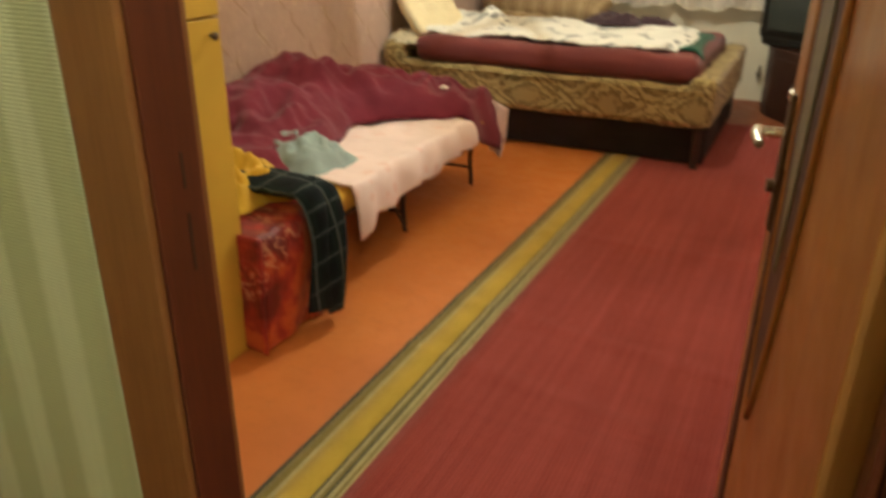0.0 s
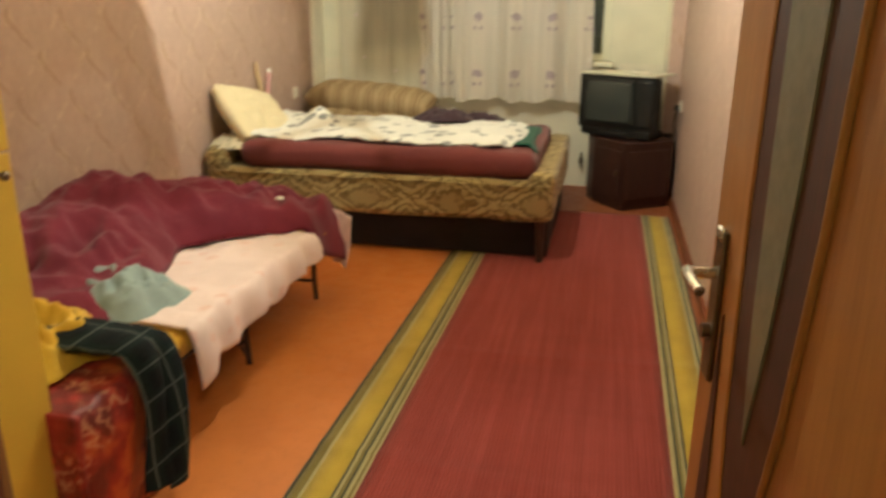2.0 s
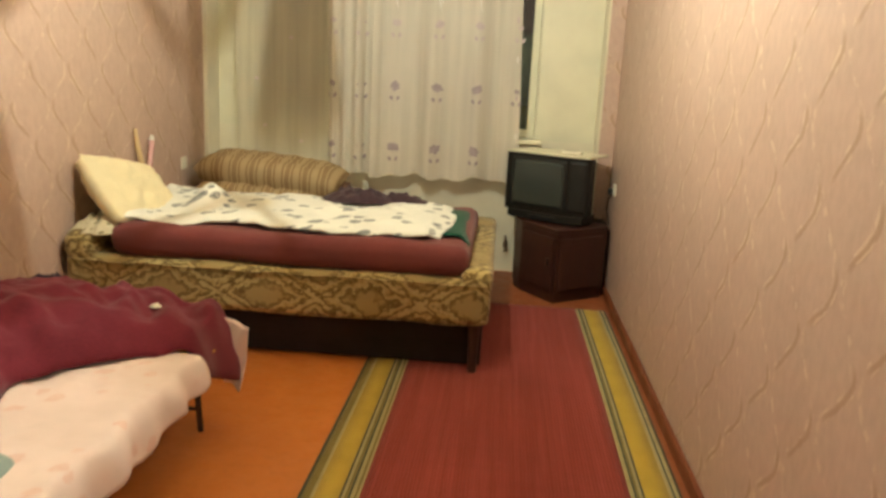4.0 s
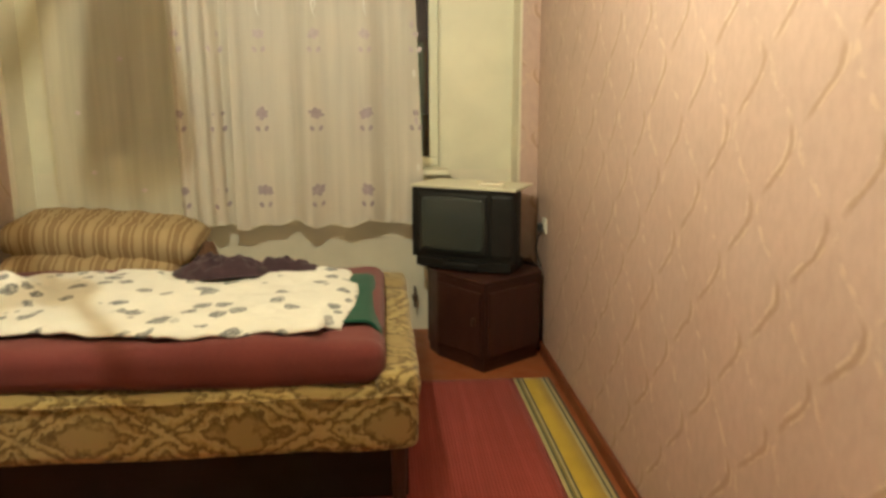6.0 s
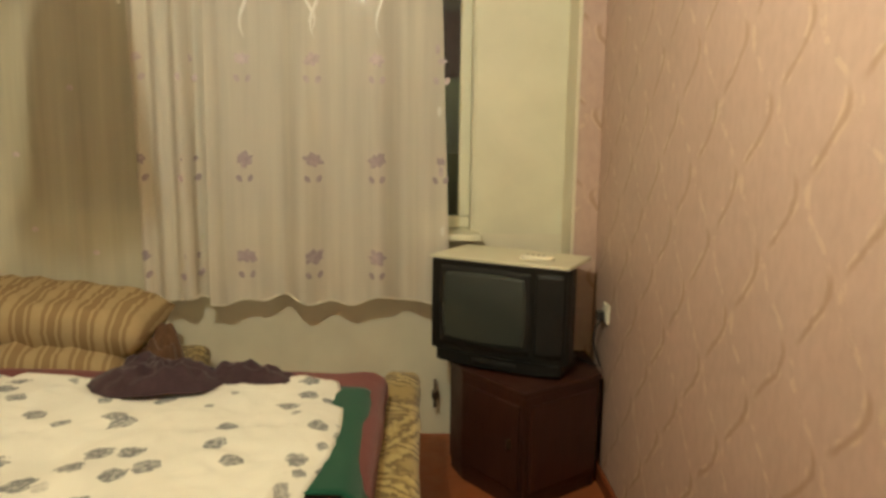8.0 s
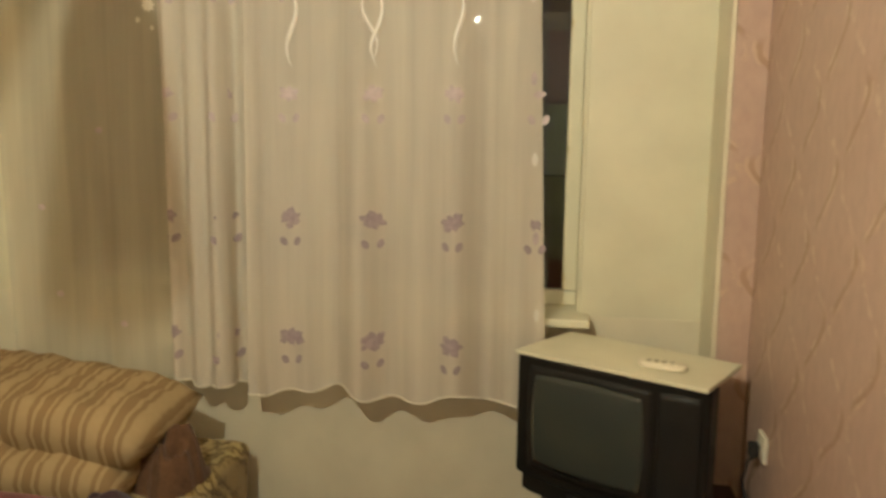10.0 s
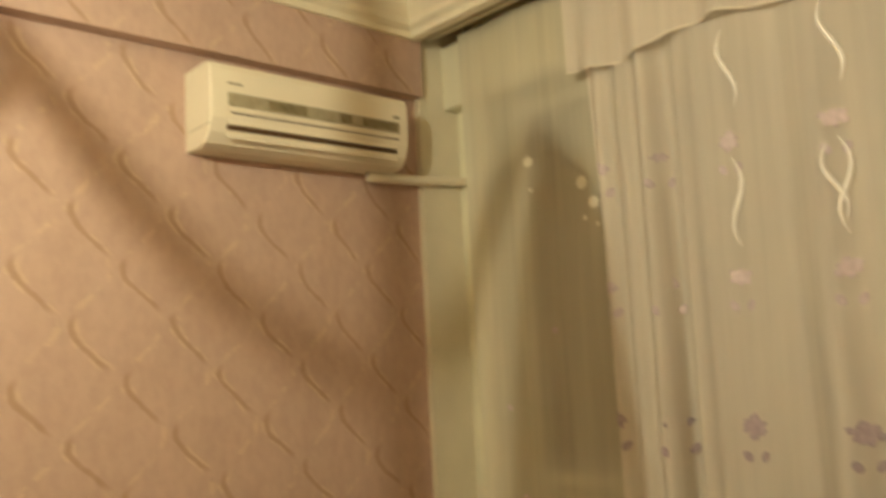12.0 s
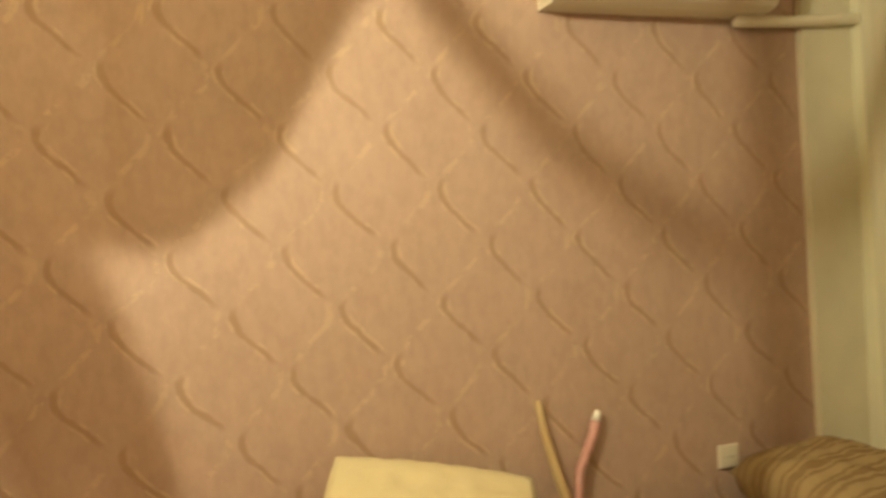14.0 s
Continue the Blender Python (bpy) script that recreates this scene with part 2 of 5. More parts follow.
def sheer(name, tint, see, scale=500.0):
    """Thin curtain: part of the light passes straight, part is scattered through."""
    k = Kit(name, 0.8, 0.0, 0.2)
    n = k.t.nodes
    k.color(k.ramp(k.noise(5.0, 4, stretch=(1, 1, 0.2)), (0.3, tuple(c * 0.92 for c in tint)), (0.7, tint)))
    k.bump(k.noise(scale, 2), 0.2, 0.002)
    tl = n.new("ShaderNodeBsdfTranslucent")
    tl.inputs[0].default_value = (*tint, 1)
    tr = n.new("ShaderNodeBsdfTransparent")
    m1, m2 = n.new("ShaderNodeMixShader"), n.new("ShaderNodeMixShader")
    m1.inputs[0].default_value = 0.35
    k.put(m1.inputs[1], k.b.outputs[0])
    k.put(m1.inputs[2], tl.outputs[0])
    k.put(m2.inputs[0], k.ramp(k.noise(22.0, 3, stretch=(1, 1, 0.04)), (0.3, max(0, see - 0.06)), (0.7, see + 0.06)))
    k.put(m2.inputs[1], m1.outputs[0])
    k.put(m2.inputs[2], tr.outputs[0])
    k.put(n["Material Output"].inputs[0], m2.outputs[0])
    return k.m


def glass(name, tint=(0.9, 0.93, 0.9), rough=0.02, ghost=0.75):
    """Thin pane: mirror-like reflection over a clear view."""
    k = Kit(name, rough, 0.0, 0.5)
    n = k.t.nodes
    gl, tr, mx = n.new("ShaderNodeBsdfGlossy"), n.new("ShaderNodeBsdfTransparent"), n.new("ShaderNodeMixShader")
    fr = n.new("ShaderNodeFresnel")
    fr.inputs[0].default_value = 1.55
    gl.inputs["Roughness"].default_value = rough
    tr.inputs[0].default_value = (*tint, 1)
    k.put(mx.inputs[0], k.math("MINIMUM", k.math("MULTIPLY", fr.outputs[0], 1.8), 1.0))
    k.put(mx.inputs[1], tr.outputs[0])
    k.put(mx.inputs[2], gl.outputs[0])
    k.put(n["Material Output"].inputs[0], mx.outputs[0])
    return k.m


def glow(name, c, strength):
    k = Kit(name, 0.3)
    k.color(c)
    k.put(k.b.inputs["Emission Color"], c)
    k.b.inputs["Emission Strength"].default_value = strength
    return k.m


def hall_paper():
    """Pale green hall wallpaper with soft vertical bands and fine cross ribs."""
    k = Kit("pale_green_hall_wallpaper", 0.75, 0.0, 0.25)
    x, y, z = k.split()
    u = k.math("ADD", x, k.math("MULTIPLY", k.math("SUBTRACT", k.noise(4.0, 3), 0.5), 0.03))
    band = k.smooth(k.math("SINE", k.math("MULTIPLY", u, 2 * math.pi / 0.13)), -0.4, 0.6)
    col = k.mix(band, (0.50, 0.50, 0.30), (0.66, 0.66, 0.46))
    rib = k.math("SINE", k.math("MULTIPLY", z, 2 * math.pi / 0.006))
    k.color(k.mix(k.math("MULTIPLY", k.noise(50.0, 3, stretch=(1, 1, 0.1)), 0.35), col, (0.42, 0.42, 0.25)))
    k.bump(k.math("ADD", rib, k.noise(90.0, 2)), 0.25, 0.002)
    return k.m


M = {
    "paper": wallpaper(),
    "hall_paper": hall_paper(),
    "white": plain("cream_white_gloss_paint", (0.69, 0.66, 0.50), 0.45, 0.06, 4.0),
    "white2": plain("white_plaster_paint", (0.70, 0.65, 0.50), 0.6, 0.08, 3.0),
    "ceiling": plain("cream_ceiling_paint", (0.62, 0.52, 0.34), 0.8, 0.06, 2.5),
    "cornice": plain("cream_plaster_cornice", (0.78, 0.72, 0.55), 0.6, 0.07, 6.0),
    "floor": floor_paint("red_brown_floor_paint", (0.25, 0.070, 0.026), (0.33, 0.105, 0.036)),
    "lino": floor_paint("orange_linoleum", (0.48, 0.145, 0.026), (0.58, 0.19, 0.036)),
    "red": rug_red(),
    "olive": cloth("olive_runner_stripe", (0.20, 0.16, 0.045), 0.15, 12.0),
    "yellow_rug": cloth("mustard_runner_band", (0.46, 0.32, 0.04), 0.14, 8.0),
    "pale_rug": cloth("straw_runner_stripe", (0.42, 0.36, 0.17), 0.15, 12.0),
    "black_rug": cloth("dark_runner_stripe", (0.045, 0.05, 0.03), 0.2, 12.0),
    "base": wood("red_brown_baseboard", (0.15, 0.036, 0.012), (0.24, 0.065, 0.02), 0.45, 1),
    "door": wood("amber_door_veneer", (0.30, 0.125, 0.030), (0.44, 0.20, 0.052), 0.36),
    "door_dark": wood("dark_walnut_door_moulding", (0.045, 0.014, 0.007), (0.095, 0.030, 0.012), 0.6),
    "jamb": wood("red_brown_jamb_paint", (0.085, 0.020, 0.009), (0.135, 0.034, 0.013), 0.45),
    "casing": wood("brown_door_casing", (0.19, 0.075, 0.024), (0.28, 0.115, 0.036), 0.42),
    "ochre": plain("ochre_yellow_gloss_paint", (0.62, 0.40, 0.045), 0.38, 0.07, 3.0),
    "steel": plain("brushed_nickel", (0.62, 0.58, 0.50), 0.24, 0.05, 20.0, 1.0, 0.05),
    "steel_dark": plain("tarnished_nickel", (0.16, 0.12, 0.085), 0.35, 0.08, 20.0, 0.9, 0.05),
    "damask": damask(),
    "leg": wood("dark_bed_leg_wood", (0.035, 0.015, 0.010), (0.07, 0.03, 0.018), 0.5),
    # near-black colour that stands in for the deep shade under the divan
    "undershadow": wood("black_under_bed_shadow", (0.008, 0.005, 0.004), (0.016, 0.009, 0.007), 0.7, 0),
    "maroon": cloth("maroon_mattress_ticking", (0.165, 0.044, 0.042), 0.22, 3.0),
    "green": cloth("dark_green_mattress_panel", (0.012, 0.075, 0.045), 0.2, 5.0),
    "duvet": cloth("maroon_satin_quilt", (0.150, 0.020, 0.036), 0.28, 4.0, 300.0, 0.12),
    "navy": cloth("navy_blue_blanket", (0.028, 0.022, 0.045), 0.25, 7.0),
    "purple": cloth("dark_plum_knit", (0.050, 0.029, 0.036), 0.25, 20.0, 200.0),
    "brown_rag": cloth("brown_wool_scarf", (0.13, 0.07, 0.04), 0.3, 24.0, 180.0),
    "sheet": printed("white_cotton_with_grey_leaves", (0.80, 0.79, 0.72), (0.19, 0.20, 0.21), 11.0, 0.34, 0.40),
    "sheet2": printed("pattern_sheet_with_green_blots", (0.60, 0.54, 0.38), (0.17, 0.14, 0.08), 26.0, 0.28, 0.36),
    "cream": cloth("cream_pillowcase", (0.76, 0.66, 0.42), 0.08, 5.0),
    "tick": striped("brown_striped_ticking", (0.47, 0.36, 0.20), (0.27, 0.185, 0.095), 0.12),
    "pinksheet": printed("pale_pink_sheet_with_faint_flowers", (0.84, 0.68, 0.65), (0.76, 0.53, 0.48), 11.0, 0.22, 0.34),
    "floral": floral(),
    "plaid": plaid(),
    "yellowcloth": cloth("mustard_yellow_cloth", (0.55, 0.33, 0.022), 0.2, 9.0),
    "yellowprint": printed("yellow_mattress_cover_with_orange_print", (0.62, 0.36, 0.03), (0.42, 0.16, 0.02), 22.0, 0.25, 0.36),
    "bluecloth": cloth("grey_blue_shirt", (0.27, 0.34, 0.33), 0.15, 10.0),
    "grey": cloth("grey_cotton_cloth", (0.40, 0.36, 0.30), 0.15, 10.0),
    "tv": plain("black_television_plastic", (0.010, 0.010, 0.009), 0.40, 0.15, 8.0, 0.0, 0.2, 400.0, 0.25),
    "tv2": plain("charcoal_television_plastic", (0.014, 0.014, 0.013), 0.5, 0.15, 8.0, 0.0, 0.15, 140.0, 0.25),
    "screen": plain("dark_tube_glass", (0.040, 0.048, 0.044), 0.16, 0.05, 3.0, 0.0, 0.0, 100.0, 0.5),
    "stand": wood("dark_mahogany_stand", (0.028, 0.009, 0.006), (0.052, 0.017, 0.010), 0.45, 2),
    "ac": plain("ivory_air_conditioner_plastic", (0.76, 0.70, 0.55), 0.38, 0.04, 3.0, 0.0, 0.05),
    "ac_dark": plain("dark_louver_plastic", (0.085, 0.045, 0.020), 0.5, 0.1),
    "ac_smoke": plain("smoky_display_plastic", (0.20, 0.165, 0.09), 0.3, 0.2, 22.0),
    "ac_grey": plain("grey_display_strip", (0.34, 0.30, 0.20), 0.3, 0.12, 16.0),
    "plastic": plain("white_electrical_plastic", (0.78, 0.74, 0.62), 0.35, 0.04, 12.0, 0.0, 0.05),
    "hole": plain("dark_recess", (0.02, 0.018, 0.015), 0.8),
    "cable": plain("black_cable_rubber", (0.02, 0.02, 0.02), 0.55),
    "curtain": sheer("white_voile_curtain", (0.84, 0.78, 0.68), 0.15),
    "tulle": sheer("plain_tulle", (0.82, 0.775, 0.61), 0.33),
    "hemline": cloth("white_hem_stitching", (0.85, 0.80, 0.68), 0.05, 9.0),
    "motif": cloth("lilac_flower_embroidery", (0.42, 0.345, 0.37), 0.3, 60.0),
    "motif_pale": cloth("pale_lilac_flower_embroidery", (0.62, 0.53, 0.54), 0.2, 60.0),
    "satin": plain("white_satin_thread", (0.85, 0.82, 0.76), 0.25, 0.05, 20.0),
    "pane": glass("window_pane_glass"),
    "frosted": plain("frosted_door_glass", (0.18, 0.16, 0.10), 0.5, 0.15, 18.0),
    "sticker": plain("white_embroidery_thread", (0.86, 0.84, 0.72), 0.6, 0.03),
    "bronze": plain("bronze_chandelier_metal", (0.22, 0.13, 0.05), 0.35, 0.1, 10.0, 0.9),
    "bulb": glow("lit_bulb_glass", LAMP_COLOR, ROOM_BULB),
    "hall_bulb": glow("lit_hall_bulb_glass", LAMP_COLOR, HALL_BULB),
    "shade": sheer("frosted_cream_glass_shade", (0.75, 0.66, 0.45), 0.49, 60.0),
    "woodstick": wood("pale_bare_wood", (0.56, 0.40, 0.20), (0.68, 0.52, 0.29), 0.5),
    "pinkstick": plain("pink_plastic", (0.62, 0.34, 0.32), 0.25, 0.06),
    "night": plain("night_ground", (0.03, 0.03, 0.03), 0.9),
}

# ---------------- mesh kit ----------------
def link(name, bm, mat, parent=None, label="", smooth=False):
    bmesh.ops.recalc_face_normals(bm, faces=bm.faces)
    me = bpy.data.meshes.new(name)
    bm.to_mesh(me)
    bm.free()
    if smooth:
        for p in me.polygons:
            p.use_smooth = True
    me.materials.append(M[mat])
    ob = new(name, me)
    if parent:
        ob.parent = parent
        if parent.type != "EMPTY" or parent.matrix_world != Matrix():
            bpy.context.view_layer.update()
            ob.matrix_parent_inverse = parent.matrix_world.inverted()
    if label:
        ob["label"] = label
    return ob


def part(name, bm, mat, parent, label="", smooth=False):
    return link(name, bm, mat, parent, label, smooth)


def thing(name, at, label, category, group="", kind=""):
    ob = new(name)
    ob.location = at
    bpy.context.view_layer.update()
    return tagged(ob, label, category, group, kind)


def box(x0, y0, z0, x1, y1, z1, bevel=0.0, seg=2, bm=None):
    bm = bm or bmesh.new()
    r = bmesh.ops.create_cube(bm, size=1, matrix=Matrix.LocRotScale(((x0 + x1) / 2, (y0 + y1) / 2, (z0 + z1) / 2), None, (abs(x1 - x0), abs(y1 - y0), abs(z1 - z0))))
    if bevel:
        edges = list({e for v in r["verts"] for e in v.link_edges})
        bmesh.ops.bevel(bm, geom=edges, offset=bevel, segments=seg, profile=0.5, affect="EDGES")
    return bm


def prism(points, z0, z1, bevel=0.0, bm=None):
    """An upright prism over a closed outline of (x, y)."""
    bm = bm or bmesh.new()
    lo = [bm.verts.new((x, y, z0)) for x, y in points]
    hi = [bm.verts.new((x, y, z1)) for x, y in points]
    n = len(points)
    faces = [bm.faces.new(lo[::-1]), bm.faces.new(hi)] + [bm.faces.new((lo[i], lo[(i + 1) % n], hi[(i + 1) % n], hi[i])) for i in range(n)]
    if bevel:
        bmesh.ops.bevel(bm, geom=list({e for f in faces for e in f.edges}), offset=bevel, segments=2, profile=0.5, affect="EDGES")
    return bm


def loft(rings, closed=True, caps=True, bm=None):
    """Skin over rings of equally many points."""
    bm = bm or bmesh.new()
    vs = [[bm.verts.new(p) for p in r] for r in rings]
    n = len(vs[0])
    for a, b in zip(vs, vs[1:]):
        for i in range(n if closed else n - 1):
            j = (i + 1) % n
            bm.faces.new((a[i], a[j], b[j], b[i]))
    if caps and closed:
        bm.faces.new(vs[0][::-1])
        bm.faces.new(vs[-1])
    return bm


def tube(points, radius, seg=10, bm=None, taper=None):
    pts = [Vector(p) for p in points]
    rings = []
    side = None
    for i, p in enumerate(pts):
        d = (pts[min(i + 1, len(pts) - 1)] - pts[max(i - 1, 0)]).normalized()
        ref = side if side is not None else (Vector((0, 0, 1)) if abs(d.z) < 0.9 else Vector((1, 0, 0)))
        s = d.cross(ref).normalized() if side is None else (side - d * side.dot(d)).normalized()
        side = s
        q = d.cross(s)
        r = radius * (taper(i / (len(pts) - 1)) if taper else 1)
        rings.append([p + (s * math.cos(a) + q * math.sin(a)) * r for a in (2 * math.pi * k / seg for k in range(seg))])
    return loft(rings, bm=bm)


def lathe(profile, center, seg=24, bm=None):
    """Turns a profile of (radius, z) round the upright axis at center."""
    cx, cy, cz = center
    return loft([[(cx + r * math.cos(a), cy + r * math.sin(a), cz + z) for a in (2 * math.pi * k / seg for k in range(seg))] for r, z in profile], bm=bm)


def spread(fn, nu, nv, thick=0.006, bm=None):
    """A cloth of some thickness over fn(u, v), u and v from 0 to 1."""
    bm = bm or bmesh.new()
    P = [[Vector(fn(i / nu, j / nv)) for j in range(nv + 1)] for i in range(nu + 1)]
    N = [[None] * (nv + 1) for _ in range(nu + 1)]
    for i in range(nu + 1):
        for j in range(nv + 1):
            du = P[min(i + 1, nu)][j] - P[max(i - 1, 0)][j]
            dv = P[i][min(j + 1, nv)] - P[i][max(j - 1, 0)]
            n = du.cross(dv)
            N[i][j] = n.normalized() if n.length > 1e-9 else Vector((0, 0, 1))
    A = [[bm.verts.new(P[i][j]) for j in range(nv + 1)] for i in range(nu + 1)]
    if not thick:
        for i in range(nu):
            for j in range(nv):
                bm.faces.new((A[i][j], A[i + 1][j], A[i + 1][j + 1], A[i][j + 1]))
        return bm
    B = [[bm.verts.new(P[i][j] - N[i][j] * thick) for j in range(nv + 1)] for i in range(nu + 1)]
    for i in range(nu):
        for j in range(nv):
            bm.faces.new((A[i][j], A[i + 1][j], A[i + 1][j + 1], A[i][j + 1]))
            bm.faces.new((B[i][j], B[i][j + 1], B[i + 1][j + 1], B[i + 1][j]))
    for i in range(nu):
        bm.faces.new((A[i][0], B[i][0], B[i + 1][0], A[i + 1][0]))
        bm.faces.new((A[i][nv], A[i + 1][nv], B[i + 1][nv], B[i][nv]))
    for j in range(nv):
        bm.faces.new((A[0][j], A[0][j + 1], B[0][j + 1], B[0][j]))
        bm.faces.new((A[nu][j], B[nu][j], B[nu][j + 1], A[nu][j + 1]))
    return bm


def wrinkle(x, y, z=0.0, scale=6.0, depth=3):
    return noise.fractal((x * scale, y * scale, z * scale), 0.9, 2.1, depth)


def ridge(x, y, z=0.0, scale=5.0):
    """Crease-like noise, 0 to 1, sharp at the crests."""
    n = noise.noise((x * scale, y * scale, z * scale))
    return 1 - math.sqrt(n * n + 0.02)


def cushion(sx, sy, sz, at, turn=(0, 0, 0), puff=2.6, fold=0.012, n=26, seed=0.0, full=0.55, corner=0.03):
    """A stuffed pillow: pinched edges, full middle, creased cloth."""
    m = pose(*at, *turn)
    bm = bmesh.new()
    vs = {}
    for s in (1, -1):
        for i in range(n + 1):
            for j in range(n + 1):
                u, v = 2 * i / n - 1, 2 * j / n - 1
                rim = i in (0, n) or j in (0, n)
                if s < 0 and rim:
                    vs[s, i, j] = vs[1, i, j]
                    continue
                h = ((1 - abs(u) ** puff) * (1 - abs(v) ** puff)) ** full
                pinch = 1 - 0.07 * (abs(u) ** 4) * (1 - v * v) - 0.02
                pin2 = 1 - 0.07 * (abs(v) ** 4) * (1 - u * u) - 0.02
                w = wrinkle(u * sx + seed, v * sy, s * 0.3, 7.0)
                edge = ridge(u * sx * 2 + seed, v * sy * 2, s * 1.0, 8.0) * (1 - h) * fold
                pinch -= corner * (u * u * v * v)
                pin2 -= corner * (u * u * v * v)
                p = Vector((u * sx / 2 * pin2, v * sy / 2 * pinch, s * (h * sz / 2 + w * fold * h + edge)))
                vs[s, i, j] = bm.verts.new(m @ p)
        for i in range(n):
            for j in range(n):
                q = [vs[s, i, j], vs[s, i + 1, j], vs[s, i + 1, j + 1], vs[s, i, j + 1]]
                bm.faces.new(q if s > 0 else q[::-1])
    return bm


def mound(center, size, height, seed, n=34):
    """A creased mound of cloth with an uneven outline."""
    cx, cy, cz = center
    bm = bmesh.new()
    rings = []
    for i in range(n + 1):
        r = i / n
        ring = []
        for k in range(72):
            a = 2 * math.pi * k / 72
            out = 1 + 0.30 * noise.noise((math.cos(a) * 1.3 + seed, math.sin(a) * 1.3, seed)) + 0.10 * noise.noise((math.cos(a) * 4 + seed, math.sin(a) * 4, seed + 3))
            x, y = size[0] / 2 * r * math.cos(a) * out, size[1] / 2 * r * math.sin(a) * out
            h = (1 - r ** 3) * height * (0.55 + 0.6 * ridge(x + seed, y, seed, 6.0) * 0.6 + 0.35 * wrinkle(x + seed, y, seed, 9.0) + 0.9 * (ridge(x * 1.4 + y + seed, y - x, seed, 11.0) - 0.75))
            ring.append((cx + x, cy + y, cz + max(0.003, h)))
        rings.append(ring)
    loft(rings, bm=bm, caps=False)
    under = [(x, y, cz) for x, y, z in rings[-1]]
    loft([rings[-1], under], bm=bm, caps=False)
    bm.verts.ensure_lookup_table()
    bmesh.ops.remove_doubles(bm, verts=bm.verts, dist=0.0004)
    return bm


def heap(name, mat, label, category, center, size, height, seed, n=34):
    """A crumpled cloth lying on something."""
    return tagged(link(name, mound(center, size, height, seed, n), mat, smooth=True), label, category)


# ---------------- the room ----------------
W, CEIL = -2.90, 3.02          # left wall, ceiling
NEAR, HALL = -5.55, -5.615      # both faces of the wall with the door
DEEP, PANE_Y = 0.22, 0.37      # back of the window recess, plane of the glass
DOOR_L, DOOR_R, DOOR_TOP = -1.026, -0.175, 2.06


def setting(name, bm, mat, label, category, smooth=False):
    return tagged(link(name, bm, mat, smooth=smooth), label, category, kind="structure")


bm = box(W - 0.3, -7.6, -0.12, 0.9, 0.6, 0.0)
setting("floor", bm, "floor", "red-brown painted floor, worn and faintly glossy", "floor")
bm = box(W - 0.2, -7.6, CEIL, 0.9, 0.6, CEIL + 0.15)
setting("ceiling", bm, "ceiling", "plain cream painted ceiling", "ceiling")
bm = box(W - 0.2, NEAR, 0.0, W, 0.0, CEIL)
setting("wall_left", bm, "paper", "mauve wallpaper with bronze wavy strokes", "wall")
setting("wall_beam", box(W, NEAR, 2.62, W + 0.065, -0.002, CEIL, 0.004), "paper", "mauve papered beam along the wall under the ceiling", "beam")
setting("wall_right", box(0.0, NEAR, 0.0, 0.2, 0.6, CEIL), "paper", "mauve wallpaper with bronze wavy strokes", "wall")
bm = box(-0.10, 0.0, 0.0, -0.001, 0.6, CEIL)
setting("wall_far_pier", bm, "paper", "narrow mauve papered strip beside the window recess", "wall")
# the white recess: side faces, back under and beside the window
setting("recess_side_left", box(W - 0.2, 0.0, 0.0, W + 0.03, 0.6, CEIL), "white2", "cream painted side of the window recess", "wall")
setting("recess_side_right", box(-0.115, 0.004, 0.0, -0.101, 0.6, CEIL), "white2", "cream painted edge of the window recess", "wall")
setting("wall_under_window", box(W + 0.03, DEEP, 0.0, -0.115, 0.6, 0.985), "white2", "cream painted wall under the window", "wall")
setting("recess_panel", box(-0.53, DEEP + 0.002, 0.985, -0.115, 0.6, 2.59), "white", "cream painted panel beside the window", "wall")
setting("recess_panel_left", box(W + 0.03, DEEP + 0.002, 0.985, -2.66, 0.6, 2.59), "white", "cream painted panel beside the window", "wall")
setting("shutter_box", box(W + 0.03, 0.14, 2.59, -0.115, 0.6, 2.87, 0.006), "white", "cream boxed lintel over the window", "lintel")
setting("recess_top", box(W + 0.03, 0.30, 2.87, -0.115, 0.6, CEIL), "white2", "cream painted top of the recess", "wall")
# wall with the door
setting("wall_near_left", box(W - 0.2, HALL, 0.0, DOOR_L - 0.03, NEAR, CEIL), "paper", "mauve papered wall beside the door", "wall")
setting("wall_near_right", box(DOOR_R + 0.03, HALL, 0.0, 0.9, NEAR, CEIL), "paper", "mauve papered wall beside the door", "wall")
setting("wall_over_door", box(DOOR_L - 0.03, HALL, DOOR_TOP + 0.03, DOOR_R + 0.03, NEAR, CEIL), "paper", "mauve papered wall over the door", "wall")
# hall
for nm, b in (("hall_wall_door_left", (W - 0.2, HALL - 0.006, 0, DOOR_L - 0.10, HALL - 0.001, CEIL)),
              ("hall_wall_door_right", (DOOR_R + 0.06, HALL - 0.006, 0, 0.6, HALL - 0.001, CEIL)),
              ("hall_wall_door_over", (DOOR_L - 0.10, HALL - 0.006, DOOR_TOP + 0.10, DOOR_R + 0.06, HALL - 0.001, CEIL)),
              ("hall_wall_back", (W - 0.2, -7.6, 0, 0.6, -7.5, CEIL)),
              ("hall_wall_left", (W - 0.3, -7.6, 0, W - 0.2, HALL, CEIL)),
              ("hall_wall_right", (0.6, -7.6, 0, 0.7, HALL - 0.006, CEIL))):
    setting(nm, box(*b), "hall_paper", "pale green striped hall wallpaper", "wall")


